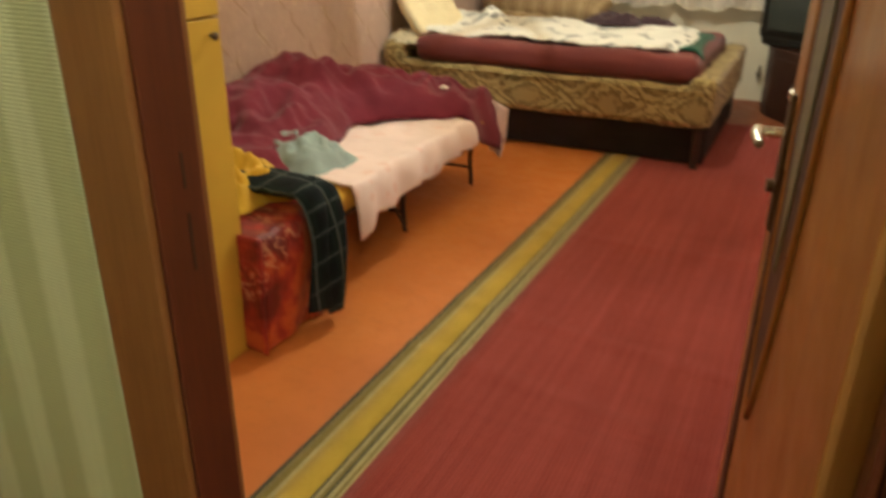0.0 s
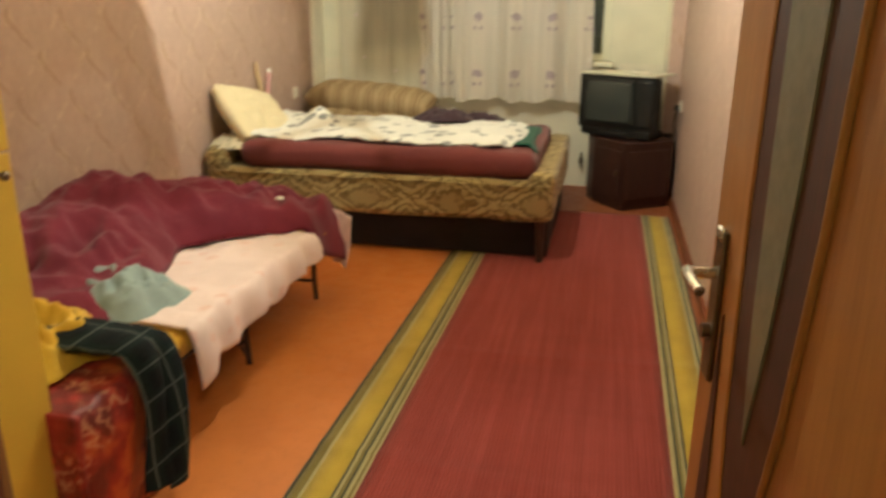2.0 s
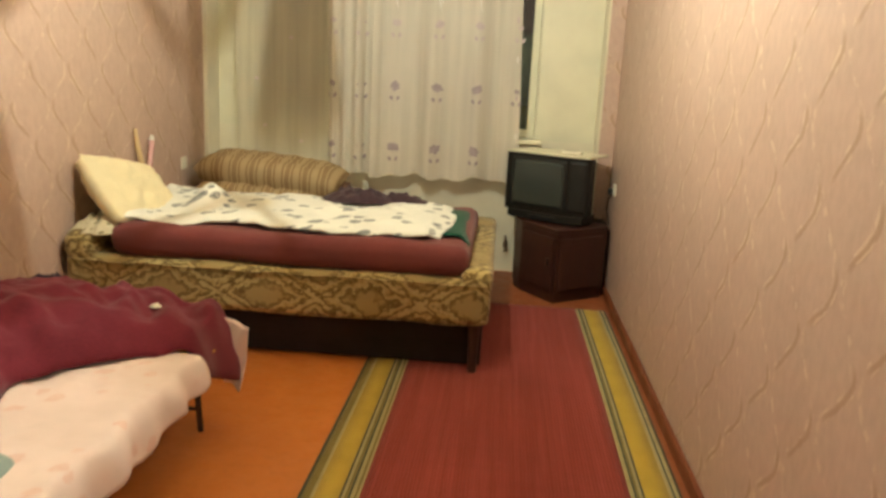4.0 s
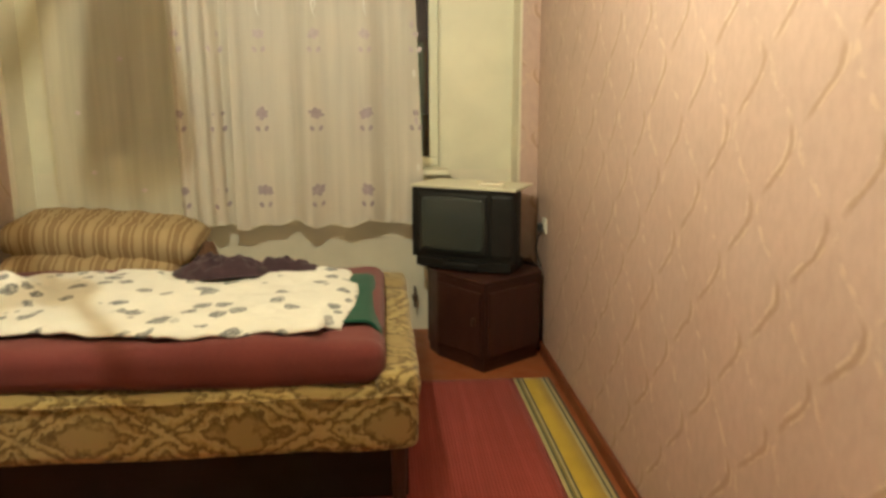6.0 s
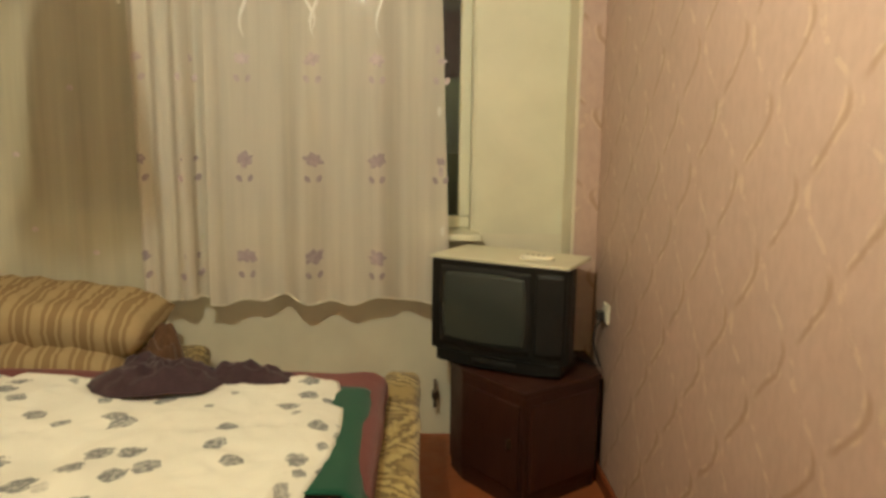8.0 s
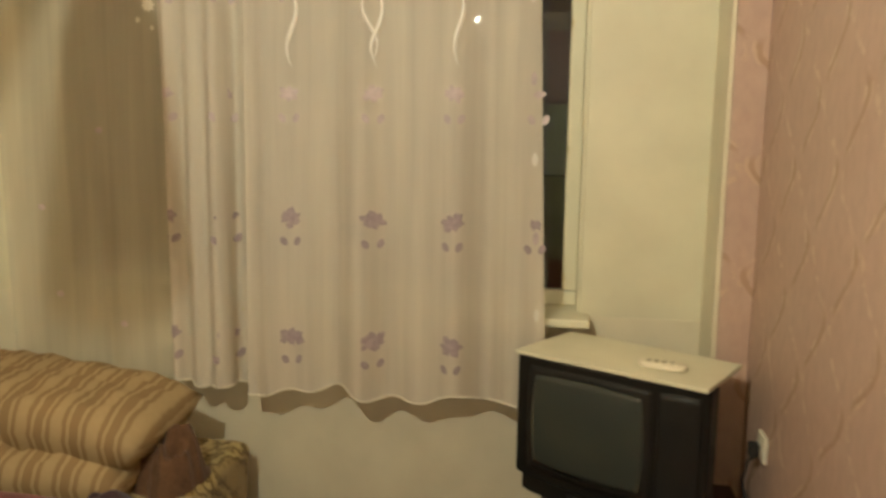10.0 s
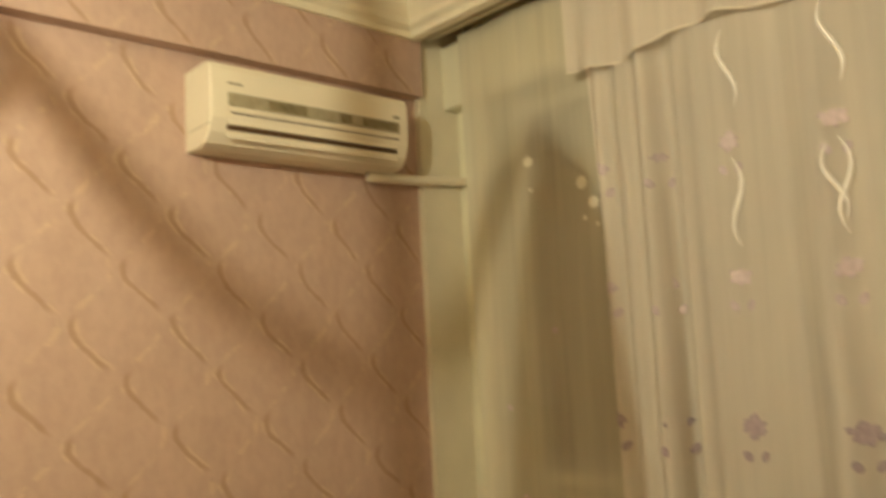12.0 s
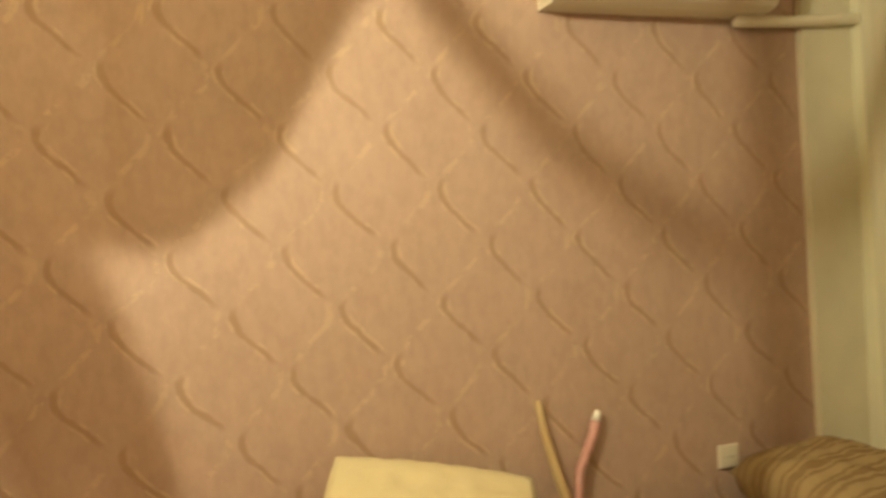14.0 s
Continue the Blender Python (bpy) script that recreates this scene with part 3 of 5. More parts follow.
def cornice(name, a, b, inward, top=CEIL, drop=0.165, out=0.13):
    """A stepped plaster cornice from a to b along a wall."""
    prof = [(0, -drop), (0.018, -drop), (0.022, -drop + 0.025), (0.045, -drop + 0.042), (0.050, -drop + 0.064), (0.085, -0.058), (0.091, -0.030), (out, -0.018), (out, 0), (0, 0)]
    rings = []
    for p in (a, b):
        rings.append([(p[0] + inward[0] * d, p[1] + inward[1] * d, top + h - 0.001) for d, h in prof])
    return setting(name, loft(rings), "cornice", "stepped cream plaster cornice", "cornice")


cornice("cornice_left", (W + 0.066, NEAR, 0), (W + 0.066, -0.055, 0), (1, 0))
cornice("cornice_right", (-0.001, NEAR, 0), (-0.001, -0.055, 0), (-1, 0))
cornice("cornice_near", (W + 0.066, NEAR + 0.001, 0), (0, NEAR + 0.001, 0), (0, 1))
setting("cornice_window_board", box(W + 0.03, -0.055, 2.852, -0.001, -0.03, CEIL - 0.002, 0.003), "cornice", "cream curtain pelmet board under the ceiling", "pelmet")
cornice("cornice_window", (W + 0.066, -0.055, 0), (-0.001, -0.055, 0), (0, -1))
for nm, x0, x1 in (("baseboard_right", -0.022, -0.001),):
    b = box(x0, NEAR + 0.01, 0.001, x1, -0.001, 0.065, 0.006)
    setting(nm, b, "base", "orange-brown painted wooden baseboard", "baseboard")
setting("baseboard_left", box(W + 0.001, NEAR + 0.01, 0.001, W + 0.022, -0.001, 0.065, 0.006), "base", "orange-brown painted wooden baseboard", "baseboard")

# window
win = thing("window_1", (-1.7, PANE_Y, 1.0), "cream painted window with dark night glass", "window", kind="structure")
WX0, WX1, WZ0, WZ1 = -2.66, -0.53, 0.987, 2.59
part("window_sill", box(-1.95, 0.10, 0.965, -0.50, PANE_Y + 0.02, 0.995, 0.006), "white", win)
part("jamb_right", box(WX1 - 0.012, DEEP + 0.01, 0.996, WX1 - 0.001, PANE_Y + 0.05, WZ1 - 0.001), "white", win)
xs = (WX0, -2.08, -1.30, WX1 - 0.012)
part("rail_bottom", box(WX0, PANE_Y - 0.03, 0.996, WX1 - 0.013, PANE_Y + 0.03, 1.05, 0.006), "white", win)
part("rail_top", box(WX0, PANE_Y - 0.03, WZ1 - 0.06, WX1 - 0.013, PANE_Y + 0.03, WZ1 - 0.001, 0.006), "white", win)
for i, x in enumerate(xs):
    x0 = x if i == 0 else x - (0.055 if i == 3 else 0.0275)
    part("stile", box(x0, PANE_Y - 0.028, 1.051, x0 + 0.055, PANE_Y + 0.028, WZ1 - 0.061, 0.006), "white", win)
for a, b in zip(xs, xs[1:]):
    p = part("pane", box(a + 0.02, PANE_Y - 0.003, 1.04, b - 0.02, PANE_Y + 0.001, WZ1 - 0.05), "pane", win, "dark window glass")
setting("ground", box(-60, 0.62, -3.2, 60, 120, -3.0), "night", "dark ground outside at night", "ground")

# door frame
fr = thing("door_frame", (DOOR_L, HALL, 0), "brown wooden door frame with casings", "door frame", kind="structure")
part("jamb_left", box(DOOR_L - 0.03, HALL - 0.012, 0.001, DOOR_L, NEAR + 0.008, DOOR_TOP, 0.002), "jamb", fr, "dark red-brown jamb with a latch slot")
part("jamb_right", box(DOOR_R, HALL - 0.012, 0.001, DOOR_R + 0.03, NEAR + 0.008, DOOR_TOP, 0.002), "jamb", fr)
part("door_stop", box(DOOR_R - 0.012, HALL + 0.004, 0.002, DOOR_R - 0.0005, NEAR - 0.008, DOOR_TOP - 0.001, 0.002), "jamb", fr)
part("head", box(DOOR_L - 0.03, HALL - 0.012, DOOR_TOP, DOOR_R + 0.03, NEAR + 0.008, DOOR_TOP + 0.03, 0.002), "jamb", fr)
for x0, x1 in ((DOOR_L - 0.115, DOOR_L - 0.003), (DOOR_R + 0.003, DOOR_R + 0.075)):
    part("casing", box(x0, HALL - 0.026, 0.001, x1, HALL - 0.0125, DOOR_TOP + 0.09, 0.005), "casing", fr)
    part("casing_room", box(x0, NEAR + 0.0085, 0.001, x1, NEAR + 0.022, DOOR_TOP + 0.09, 0.005), "casing", fr)
part("head_casing", box(DOOR_L - 0.003, HALL - 0.026, DOOR_TOP + 0.004, DOOR_R + 0.003, HALL - 0.0125, DOOR_TOP + 0.09, 0.005), "casing", fr)
for z0, z1 in ((0.90, 0.985), (1.02, 1.07)):
    part("latch_slot", box(DOOR_L - 0.002, -5.577, z0, DOOR_L + 0.001, -5.572, z1, 0.0), "leg", fr, "dark latch slot")

# door leaf, hinged at the right jamb and standing open into the room
LEAF_W, LEAF_T = 0.80, 0.04
lm = pose(-0.201, NEAR + 0.014, 0.012, 0, 0, 90 + 8.0)      # local x runs from the hinge to the free edge, +y towards the passage
leaf = thing("door_leaf", (0, 0, 0), "open amber veneered interior door with dark mouldings", "door", kind="structure")


def local(bm, m):
    bmesh.ops.transform(bm, matrix=m, verts=bm.verts)
    return bm


part("slab", local(box(0, -LEAF_T / 2, 0, LEAF_W, LEAF_T / 2, 2.02, 0.003), lm), "door", leaf)
PANEL = [(0.365, 1.90), (0.365, 1.45), (0.385, 1.15), (0.42, 0.90), (0.465, 0.70), (0.51, 0.57), (0.545, 0.50), (0.585, 0.60), (0.615, 0.80), (0.63, 1.10), (0.63, 1.90)]
GLASS = [(0.445, 1.84), (0.448, 1.45), (0.462, 1.20), (0.49, 0.98), (0.53, 0.80), (0.552, 0.98), (0.562, 1.20), (0.567, 1.45), (0.567, 1.84)]
INLAY = [(0.665, 0.14), (0.735, 0.14), (0.732, 0.45), (0.722, 0.66), (0.708, 0.84), (0.70, 0.93), (0.692, 0.84), (0.678, 0.66), (0.668, 0.45)]


def leaf_slab(outline, y0, y1, bevel=0.0):
    """A slab of the given outline lying on the upright face of the leaf."""
    bm = loft([[(px, y0, pz) for px, pz in outline], [(px, y1, pz) for px, pz in outline]])
    if bevel:
        bmesh.ops.bevel(bm, geom=[e for e in bm.edges if abs(e.verts[0].co.y - e.verts[1].co.y) < 1e-6 and abs(e.verts[0].co.y - y1) < 1e-6], offset=bevel, segments=2, profile=0.5, affect="EDGES")
    return local(bm, lm)


for s in (1, -1):
    y = s * LEAF_T / 2
    panel = part("dark_panel", leaf_slab(PANEL, y - s * 0.002, y + s * 0.006, 0.002), "door_dark", leaf, "dark walnut drop-shaped panel")
    part("glass_strip", leaf_slab(GLASS, y + s * 0.002, y + s * 0.010, 0.002), "frosted", panel, "tapering frosted glass strip")
    part("panel_bead", local(tube([(px, y + s * 0.004, pz) for px, pz in PANEL], 0.006, 8), lm), "door", panel, "amber bead round the panel", True)
    part("ornament", leaf_slab(INLAY, y - s * 0.002, y + s * 0.003), "door_dark", leaf, "dark pointed inlay")
for s in (1, -1):
    # handle set: plate, neck, lever, cylinder
    px = LEAF_W - 0.058
    yy = s * LEAF_T / 2
    plate = part("handle_plate", local(box(px - 0.021, yy - 0.001, 0.80, px + 0.021, yy + s * 0.009, 1.058, 0.004), lm), "steel_dark", leaf, "tarnished metal handle plate")
    part("plate_cap", local(box(px - 0.016, yy + s * 0.002, 1.04, px + 0.016, yy + s * 0.012, 1.062, 0.004), lm), "steel", plate, "polished plate end")
    neck = tube([(px, yy, 0.985), (px, yy + s * 0.03, 0.985), (px, yy + s * 0.052, 0.985)], 0.0095)
    part("lever_neck", local(neck, lm), "steel", plate)
    lever = tube([(px + 0.006, yy + s * 0.052, 0.985), (px - 0.03, yy + s * 0.058, 0.987), (px - 0.055, yy + s * 0.058, 0.986), (px - 0.085, yy + s * 0.055, 0.984)], 0.0105, 12, None, lambda f: 1.05 - 0.25 * f)
    part("lever", local(lever, lm), "steel", plate, "polished curved lever")
    part("lock_cylinder", local(tube([(px, yy, 0.885), (px, yy + s * 0.022, 0.885)], 0.0125, 14), lm), "steel_dark", plate)

# ---------------- floor coverings ----------------
def lino_fn(u, v):
    x, y = W + 0.03 + 1.545 * u, -5.50 + 5.05 * v
    return (x, y, 0.0028 + 0.0006 * noise.noise((x * 2, y * 2, 0)))


tagged(link("linoleum_sheet", spread(lino_fn, 20, 60, 0.0022), "lino", smooth=True), "plain orange linoleum sheet on the floor beside the runner", "floor covering")

# the red runner
RX0, RX1, RY0, RY1 = -1.382, -0.052, -5.45, -0.655


def rug_y(x, y):
    """Slight swell and two cross creases of the runner."""
    z = 0.004 + 0.0022 * (1 + noise.noise((x * 2.2, y * 1.4, 0.3)))
    for cy, sl in ((-4.42, -0.16), (-4.02, -0.12), (-3.1, 0.05)):
        d = y - (cy + sl * (x + 0.6))
        z += 0.006 * math.exp(-(d / 0.022) ** 2)
    return z


def rug_strip(x0, x1, nx, lift=0.0):
    def fn(u, v):
        x, y = x0 + (x1 - x0) * u, RY0 + (RY1 - RY0) * v
        sway = 0.007 * math.sin(y * 1.1 + 0.5)
        return (x - sway, y, rug_y(x, y) + lift)
    return spread(fn, nx, 150, 0.0035)


rug = thing("runner_carpet", (-0.73, -3.0, 0), "red ribbed runner with mustard striped borders on the floor", "carpet")
part("field", rug_strip(RX0 + 0.206, RX1 - 0.186, 20), "red", rug, "ribbed red field", True)
edge = [(0.0, 0.012, "black_rug"), (0.012, 0.042, "olive"), (0.042, 0.052, "pale_rug"), (0.052, 0.138, "yellow_rug"), (0.138, 0.146, "black_rug"), (0.146, 0.156, "pale_rug"), (0.156, 0.168, "olive"), (0.168, 0.176, "black_rug"), (0.176, 0.188, "pale_rug"), (0.188, 0.198, "olive"), (0.198, 0.206, "pale_rug")]
for a, b, mt in edge:
    part("border_stripe", rug_strip(RX0 + a, RX0 + b, 2), mt, rug, "", True)
redge = [(0.0, 0.010, "black_rug"), (0.010, 0.024, "pale_rug"), (0.024, 0.032, "black_rug"), (0.032, 0.044, "pale_rug"), (0.044, 0.135, "yellow_rug"), (0.135, 0.143, "black_rug"), (0.143, 0.153, "pale_rug"), (0.153, 0.163, "olive"), (0.163, 0.171, "black_rug"), (0.171, 0.186, "pale_rug")]
for a, b, mt in redge:
    part("border_stripe", rug_strip(RX1 - b, RX1 - a, 2), mt, rug, "", True)

# ---------------- divan under the window ----------------
BX0, BX1, BY0, BY1 = W + 0.03, -0.775, -1.90, -0.36


def soft_box(x0, y0, z0, x1, y1, z1, r=0.05, lump=0.008, n=(60, 40, 8), seed=0.0):
    """An upholstered block: a rounded box with gently uneven faces."""
    bm = bmesh.new()
    bmesh.ops.create_cube(bm, size=1)
    bmesh.ops.subdivide_edges(bm, edges=bm.edges, cuts=26, use_grid_fill=True)
    sx, sy, sz = x1 - x0, y1 - y0, z1 - z0
    c = Vector(((x0 + x1) / 2, (y0 + y1) / 2, (z0 + z1) / 2))
    half = Vector((sx / 2, sy / 2, sz / 2))
    for v in bm.verts:
        p = Vector((v.co.x * sx, v.co.y * sy, v.co.z * sz))
        for i in range(3):        # crowd the grid towards the edges
            f = p[i] / half[i]
            p[i] = half[i] * math.copysign(abs(f) ** 0.62, f)
        core = Vector([max(-(h - r), min(h - r, q)) for h, q in zip(half, p)])
        d = p - core
        if d.length > 1e-6:
            k = max(abs(d.x), abs(d.y), abs(d.z))
            p = core + d.normalized() * k
        q = p + c
        nrm = (d.normalized() if d.length > 1e-6 else Vector((0, 0, 0)))
        v.co = q + nrm * lump * wrinkle(q.x + seed, q.y, q.z, 4.0)
    return bm


divan = thing("divan_bed", (-1.85, -1.15, 0), "wide divan in brown damask upholstery on short dark legs", "bed")
part("base", soft_box(BX0, BY0, 0.242, BX1, BY1, 0.482, 0.045, 0.012, seed=1.0), "damask", divan, "", True)
part("side_roll", soft_box(-0.915, BY0 + 0.004, 0.43, BX1 + 0.004, BY1, 0.520, 0.04, 0.012, seed=3.0), "damask", divan, "rounded upholstered edge roll", True)
part("head_roll", soft_box(BX0, BY0 - 0.01, 0.44, BX0 + 0.16, BY1, 0.60, 0.06, 0.012, seed=5.0), "damask", divan, "rounded upholstered head roll", True)
part("front_seam", tube([(BX0 + 0.03 + (BX1 - BX0 - 0.06) * i / 40, BY0 - 0.004, 0.455 + 0.004 * math.sin(i)) for i in range(41)], 0.006), "damask", divan, "piped seam")
part("rear_section", soft_box(BX0, BY1 - 0.02, 0.242, -1.72, 0.10, 0.482, 0.045, 0.012, seed=6.0), "damask", divan, "deeper rear section behind the seat", True)
# added block: paints the shade of the open space beneath the frame
part("under_shadow", box(BX0 + 0.06, BY0 + 0.13, 0.012, BX1 - 0.035, BY1 - 0.05, 0.275, 0.006), "undershadow", divan, "near-black block standing in for the shade under the frame")
for x, y in ((-0.845, -1.845), (-0.845, -0.48), (-2.78, -1.845), (-2.78, -0.48)):
    part("leg", lathe([(0.019, 0.001), (0.023, 0.03), (0.030, 0.27)], (x, y, 0), 14), "leg", divan)

matt = thing("mattress", (-1.8, -1.3, 0.5), "maroon mattress with a dark green corner lying on the divan", "mattress")
part("ticking", soft_box(-2.66, -1.885, 0.472, -0.885, -0.70, 0.636, 0.07, 0.014, seed=8.0), "maroon", matt, "", True)


def green_fn(u, v):
    x, y = -1.30 + 0.405 * u, -1.67 + 0.72 * v
    z = 0.649 + 0.004 * wrinkle(x, y, 0, 4.0)
    if x > -0.96:
        z -= 0.9 * (x + 0.96) ** 2 * 16
    return (x, y, z)


part("green_panel", spread(green_fn, 24, 30, 0.008), "green", matt, "dark green blanket corner", True)


def sheet_fn(u, v):
    x = -2.74 + (1.70 + 0.05 * math.sin(v * 3.0)) * u
    front = -1.785 - 0.025 * math.sin(x * 7) - 0.05 * noise.noise((x * 5, 0.4, 0)) - 0.04 * noise.noise((x * 13, 2.4, 0)) + (0.05 if x > -1.1 else 0)
    back = -0.93 - 0.05 * noise.noise((x * 2, 7, 0))
    y = front + (back - front) * v
    z = 0.672 + 0.034 * ridge(x * 0.7, y, 0.0, 4.2) - 0.02 + 0.010 * wrinkle(x, y, 2.0, 8.0) + 0.012 * (ridge(x + y, y - x, 5.0, 9.0) - 0.7)
    if x < -2.2:
        z += 0.015 * math.sin((x + 2.2) * 9)
        z += 0.13 * math.exp(-((x + 2.33) / 0.09) ** 2 - ((y + 1.35) / 0.11) ** 2)
    edge = max(0.0, 0.07 - (y - front)) / 0.07
    z -= 0.02 * edge * edge
    if u > 0.93:
        z -= 0.03 * ((u - 0.93) / 0.07) ** 2
    return (x, y, z)


tagged(link("bed_sheet", spread(sheet_fn, 120, 70, 0.010), "sheet", smooth=True), "white cotton quilt with grey leaf print, rumpled on the mattress", "bed cover")


heap("folded_cover", "sheet2", "crumpled patterned cover on the head end of the divan", "bed cover", (-2.72, -1.70, 0.585), (0.34, 0.44), 0.085, 7.7)
tagged(link("leaning_pillow", local(cushion(0.44, 0.64, 0.17, (0, 0, 0), (0, 0, -15), 2.2, 0.035, seed=2.0, full=0.8, corner=0.07), pose(-2.69, -1.52, 0.728, 0, 49, 0)), "cream", smooth=True), "cream pillow leaning on the wall at the head end", "pillow")
tagged(link("striped_pillow", cushion(1.02, 0.44, 0.22, (-2.315, -0.27, 0.705), (6, 4, -3), 5.0, 0.02, seed=4.0), "tick", smooth=True), "plump brown striped pillow lying on top of another", "pillow", "striped pillows on the divan")
tagged(link("striped_pillow", cushion(0.94, 0.50, 0.19, (-2.345, -0.32, 0.562), (3, 2, 2), 5.0, 0.02, seed=6.0), "tick", smooth=True), "flattened brown striped pillow under another", "pillow", "striped pillows on the divan")
heap("brown_scarf", "brown_rag", "crumpled brown wool scarf hanging at the pillow end", "scarf", (-1.83, -0.30, 0.482), (0.22, 0.26), 0.22, 3.3)
top = thing("knitted_top", (-1.49, -1.0, 0.682), "dark plum knitted garment dropped on the white quilt", "garment")
part("body", mound((-1.585, -1.00, 0.680), (0.40, 0.28), 0.075, 9.1), "purple", top, "", True)
part("sleeve", mound((-1.33, -0.965, 0.680), (0.34, 0.12), 0.060, 4.4), "purple", top, "", True)
part("collar", mound((-1.66, -0.90, 0.690), (0.16, 0.12), 0.06, 2.2, 20), "purple", top, "rolled collar", True)

# two thin sticks standing behind the pillow against the wall
tagged(link("wooden_stick", tube([(-2.80, -1.00, 0.60), (-2.855, -1.05, 0.78), (-2.868, -1.085, 0.93), (-2.872, -1.10, 1.03)], 0.017, 10, None, lambda f: 1.0 - 0.7 * max(0, f - 0.4)), "woodstick", smooth=True), "pale bare wooden stick leaning on the wall", "stick")
pst = thing("pink_stick", (-2.80, -1.02, 0.60), "pink plastic stick with a bright tip leaning on the wall", "stick")
part("shaft", tube([(-2.80, -1.02, 0.60), (-2.855, -0.975, 0.80), (-2.868, -0.915, 0.90), (-2.872, -0.90, 0.945)], 0.018, 10, None, lambda f: 0.75 + 0.25 * f), "pinkstick", pst, "", True)
part("tip", tube([(-2.872, -0.900, 0.945), (-2.873, -0.893, 0.965), (-2.873, -0.889, 0.978)], 0.0175, 10, None, lambda f: 1 - 0.5 * f), "satin", pst, "glossy white tip", True)

# ---------------- television corner ----------------
stand = thing("tv_stand", (-0.3, -0.2, 0), "dark mahogany corner stand under the television", "tv stand")
FOOT = [(-0.645, -0.135), (-0.60, -0.27), (-0.375, -0.575), (-0.028, -0.325), (-0.028, 0.16), (-0.60, 0.16)]


def inset(points, d):
    cx = sum(p[0] for p in points) / len(points)
    cy = sum(p[1] for p in points) / len(points)
    return [(x + (cx - x) * d, y + (cy - y) * d) for x, y in points]


part("plinth", prism(inset(FOOT, 0.05), 0.001, 0.05), "stand", stand)
part("carcass", prism(inset(FOOT, 0.02), 0.05, 0.463, 0.003), "stand", stand)
part("top", prism(FOOT, 0.463, 0.488, 0.005), "stand", stand)


def on_face(a, b, s0, s1, z0, z1, t, out):
    """A slab lying on the upright face from a to b (in plan)."""
    a, b = Vector((*a, 0)), Vector((*b, 0))
    d = b - a
    n = Vector((d.y, -d.x, 0)).normalized() * out
    p, q = a + d * s0, a + d * s1
    return [(p.x, p.y), (q.x, q.y), (q.x + n.x * t, q.y + n.y * t), (p.x + n.x * t, p.y + n.y * t)]


pf = inset(FOOT, 0.02)
cdoor = part("cabinet_door", prism(on_face(pf[1], pf[2], 0.06, 0.94, 0, 0, 0.014, 1), 0.085, 0.43, 0.004), "stand", stand)
part("side_door", prism(on_face(pf[2], pf[3], 0.06, 0.94, 0, 0, 0.014, 1), 0.085, 0.43, 0.004), "stand", stand)
part("knob", prism(on_face(pf[1], pf[2], 0.80, 0.85, 0, 0, 0.028, 1), 0.25, 0.29, 0.004), "steel_dark", cdoor)

# the set: local x along the front, local y from the front to the back
tvm = pose(-0.4635, -0.2975, 0.489, 0, 0, -28.6)
tv = thing("television", (-0.46, -0.3, 0.489), "black tube television with a dark screen", "television")
TWD, TH = 0.605, 0.445
def front_y(x):
    """The bowed front of the set."""
    return -0.016 + 0.24 * x * x + (0.9 * (x - 0.24) ** 1.5 if x > 0.24 else 0.0)


xs = [-TWD / 2 + TWD * i / 24 for i in range(25)]
part("front_bezel", local(prism([(x, front_y(x)) for x in xs] + [(TWD / 2, 0.085), (-TWD / 2, 0.085)], 0.062, TH, 0.006), tvm), "tv", tv)
part("chin", local(prism([(x, front_y(x) - 0.012 * (1 - (x / 0.29) ** 2)) for x in (-0.275 + 0.55 * i / 20 for i in range(21))] + [(0.275, 0.22), (-0.275, 0.22)], 0.012, 0.0615, 0.006), tvm), "tv", tv, "narrower bowed lower edge")
rings = []
for y, k, z0, z1 in ((0.0855, 1.0, 0.063, TH - 0.01), (0.16, 0.94, 0.063, TH - 0.03), (0.27, 0.70, 0.066, TH - 0.10), (0.36, 0.52, 0.07, TH - 0.16), (0.385, 0.48, 0.075, TH - 0.18)):
    h = TWD / 2 * k - 0.01
    rings.append([(-h, y, z0), (h, y, z0), (h, y, z1), (-h, y, z1)])
part("back_case", local(loft(rings), tvm), "tv2", tv)


def glass_patch(x0, x1, z0, z1, proud, bulge, power):
    """A bulging patch with rounded corners that follows the bowed front."""
    def fn(u, v):
        a, b = 2 * u - 1, 2 * v - 1
        ka, kb = a * (1 - power * b * b * a * a), b * (1 - power * a * a * b * b)
        x, z = (x0 + x1) / 2 + ka * (x1 - x0) / 2, (z0 + z1) / 2 + kb * (z1 - z0) / 2
        return (x, front_y(x) - proud - bulge * (1 - a * a) * (1 - b * b), z)
    return fn


sframe = part("screen_frame", local(spread(glass_patch(-0.262, 0.152, 0.085, TH - 0.018, 0.003, 0.0, 0.03), 20, 16, 0.008), tvm), "tv2", tv, "", True)
part("screen", local(spread(glass_patch(-0.243, 0.133, 0.104, TH - 0.040, 0.006, 0.010, 0.07), 20, 16, 0.006), tvm), "screen", sframe, "dark curved tube screen", True)
part("speaker_panel", local(spread(glass_patch(0.165, 0.285, 0.085, TH - 0.018, 0.003, 0.002, 0.03), 10, 14, 0.008), tvm), "tv2", tv, "smooth dark speaker panel", True)
strip = part("control_strip", local(spread(glass_patch(-0.10, 0.10, 0.024, 0.050, 0.0135, 0.0, 0.0), 10, 3, 0.006), tvm), "tv2", tv, "", True)
for x in (-0.22, 0.22):
    part("foot", local(box(x - 0.04, 0.03, 0.0005, x + 0.04, 0.20, 0.014), tvm), "tv", tv)

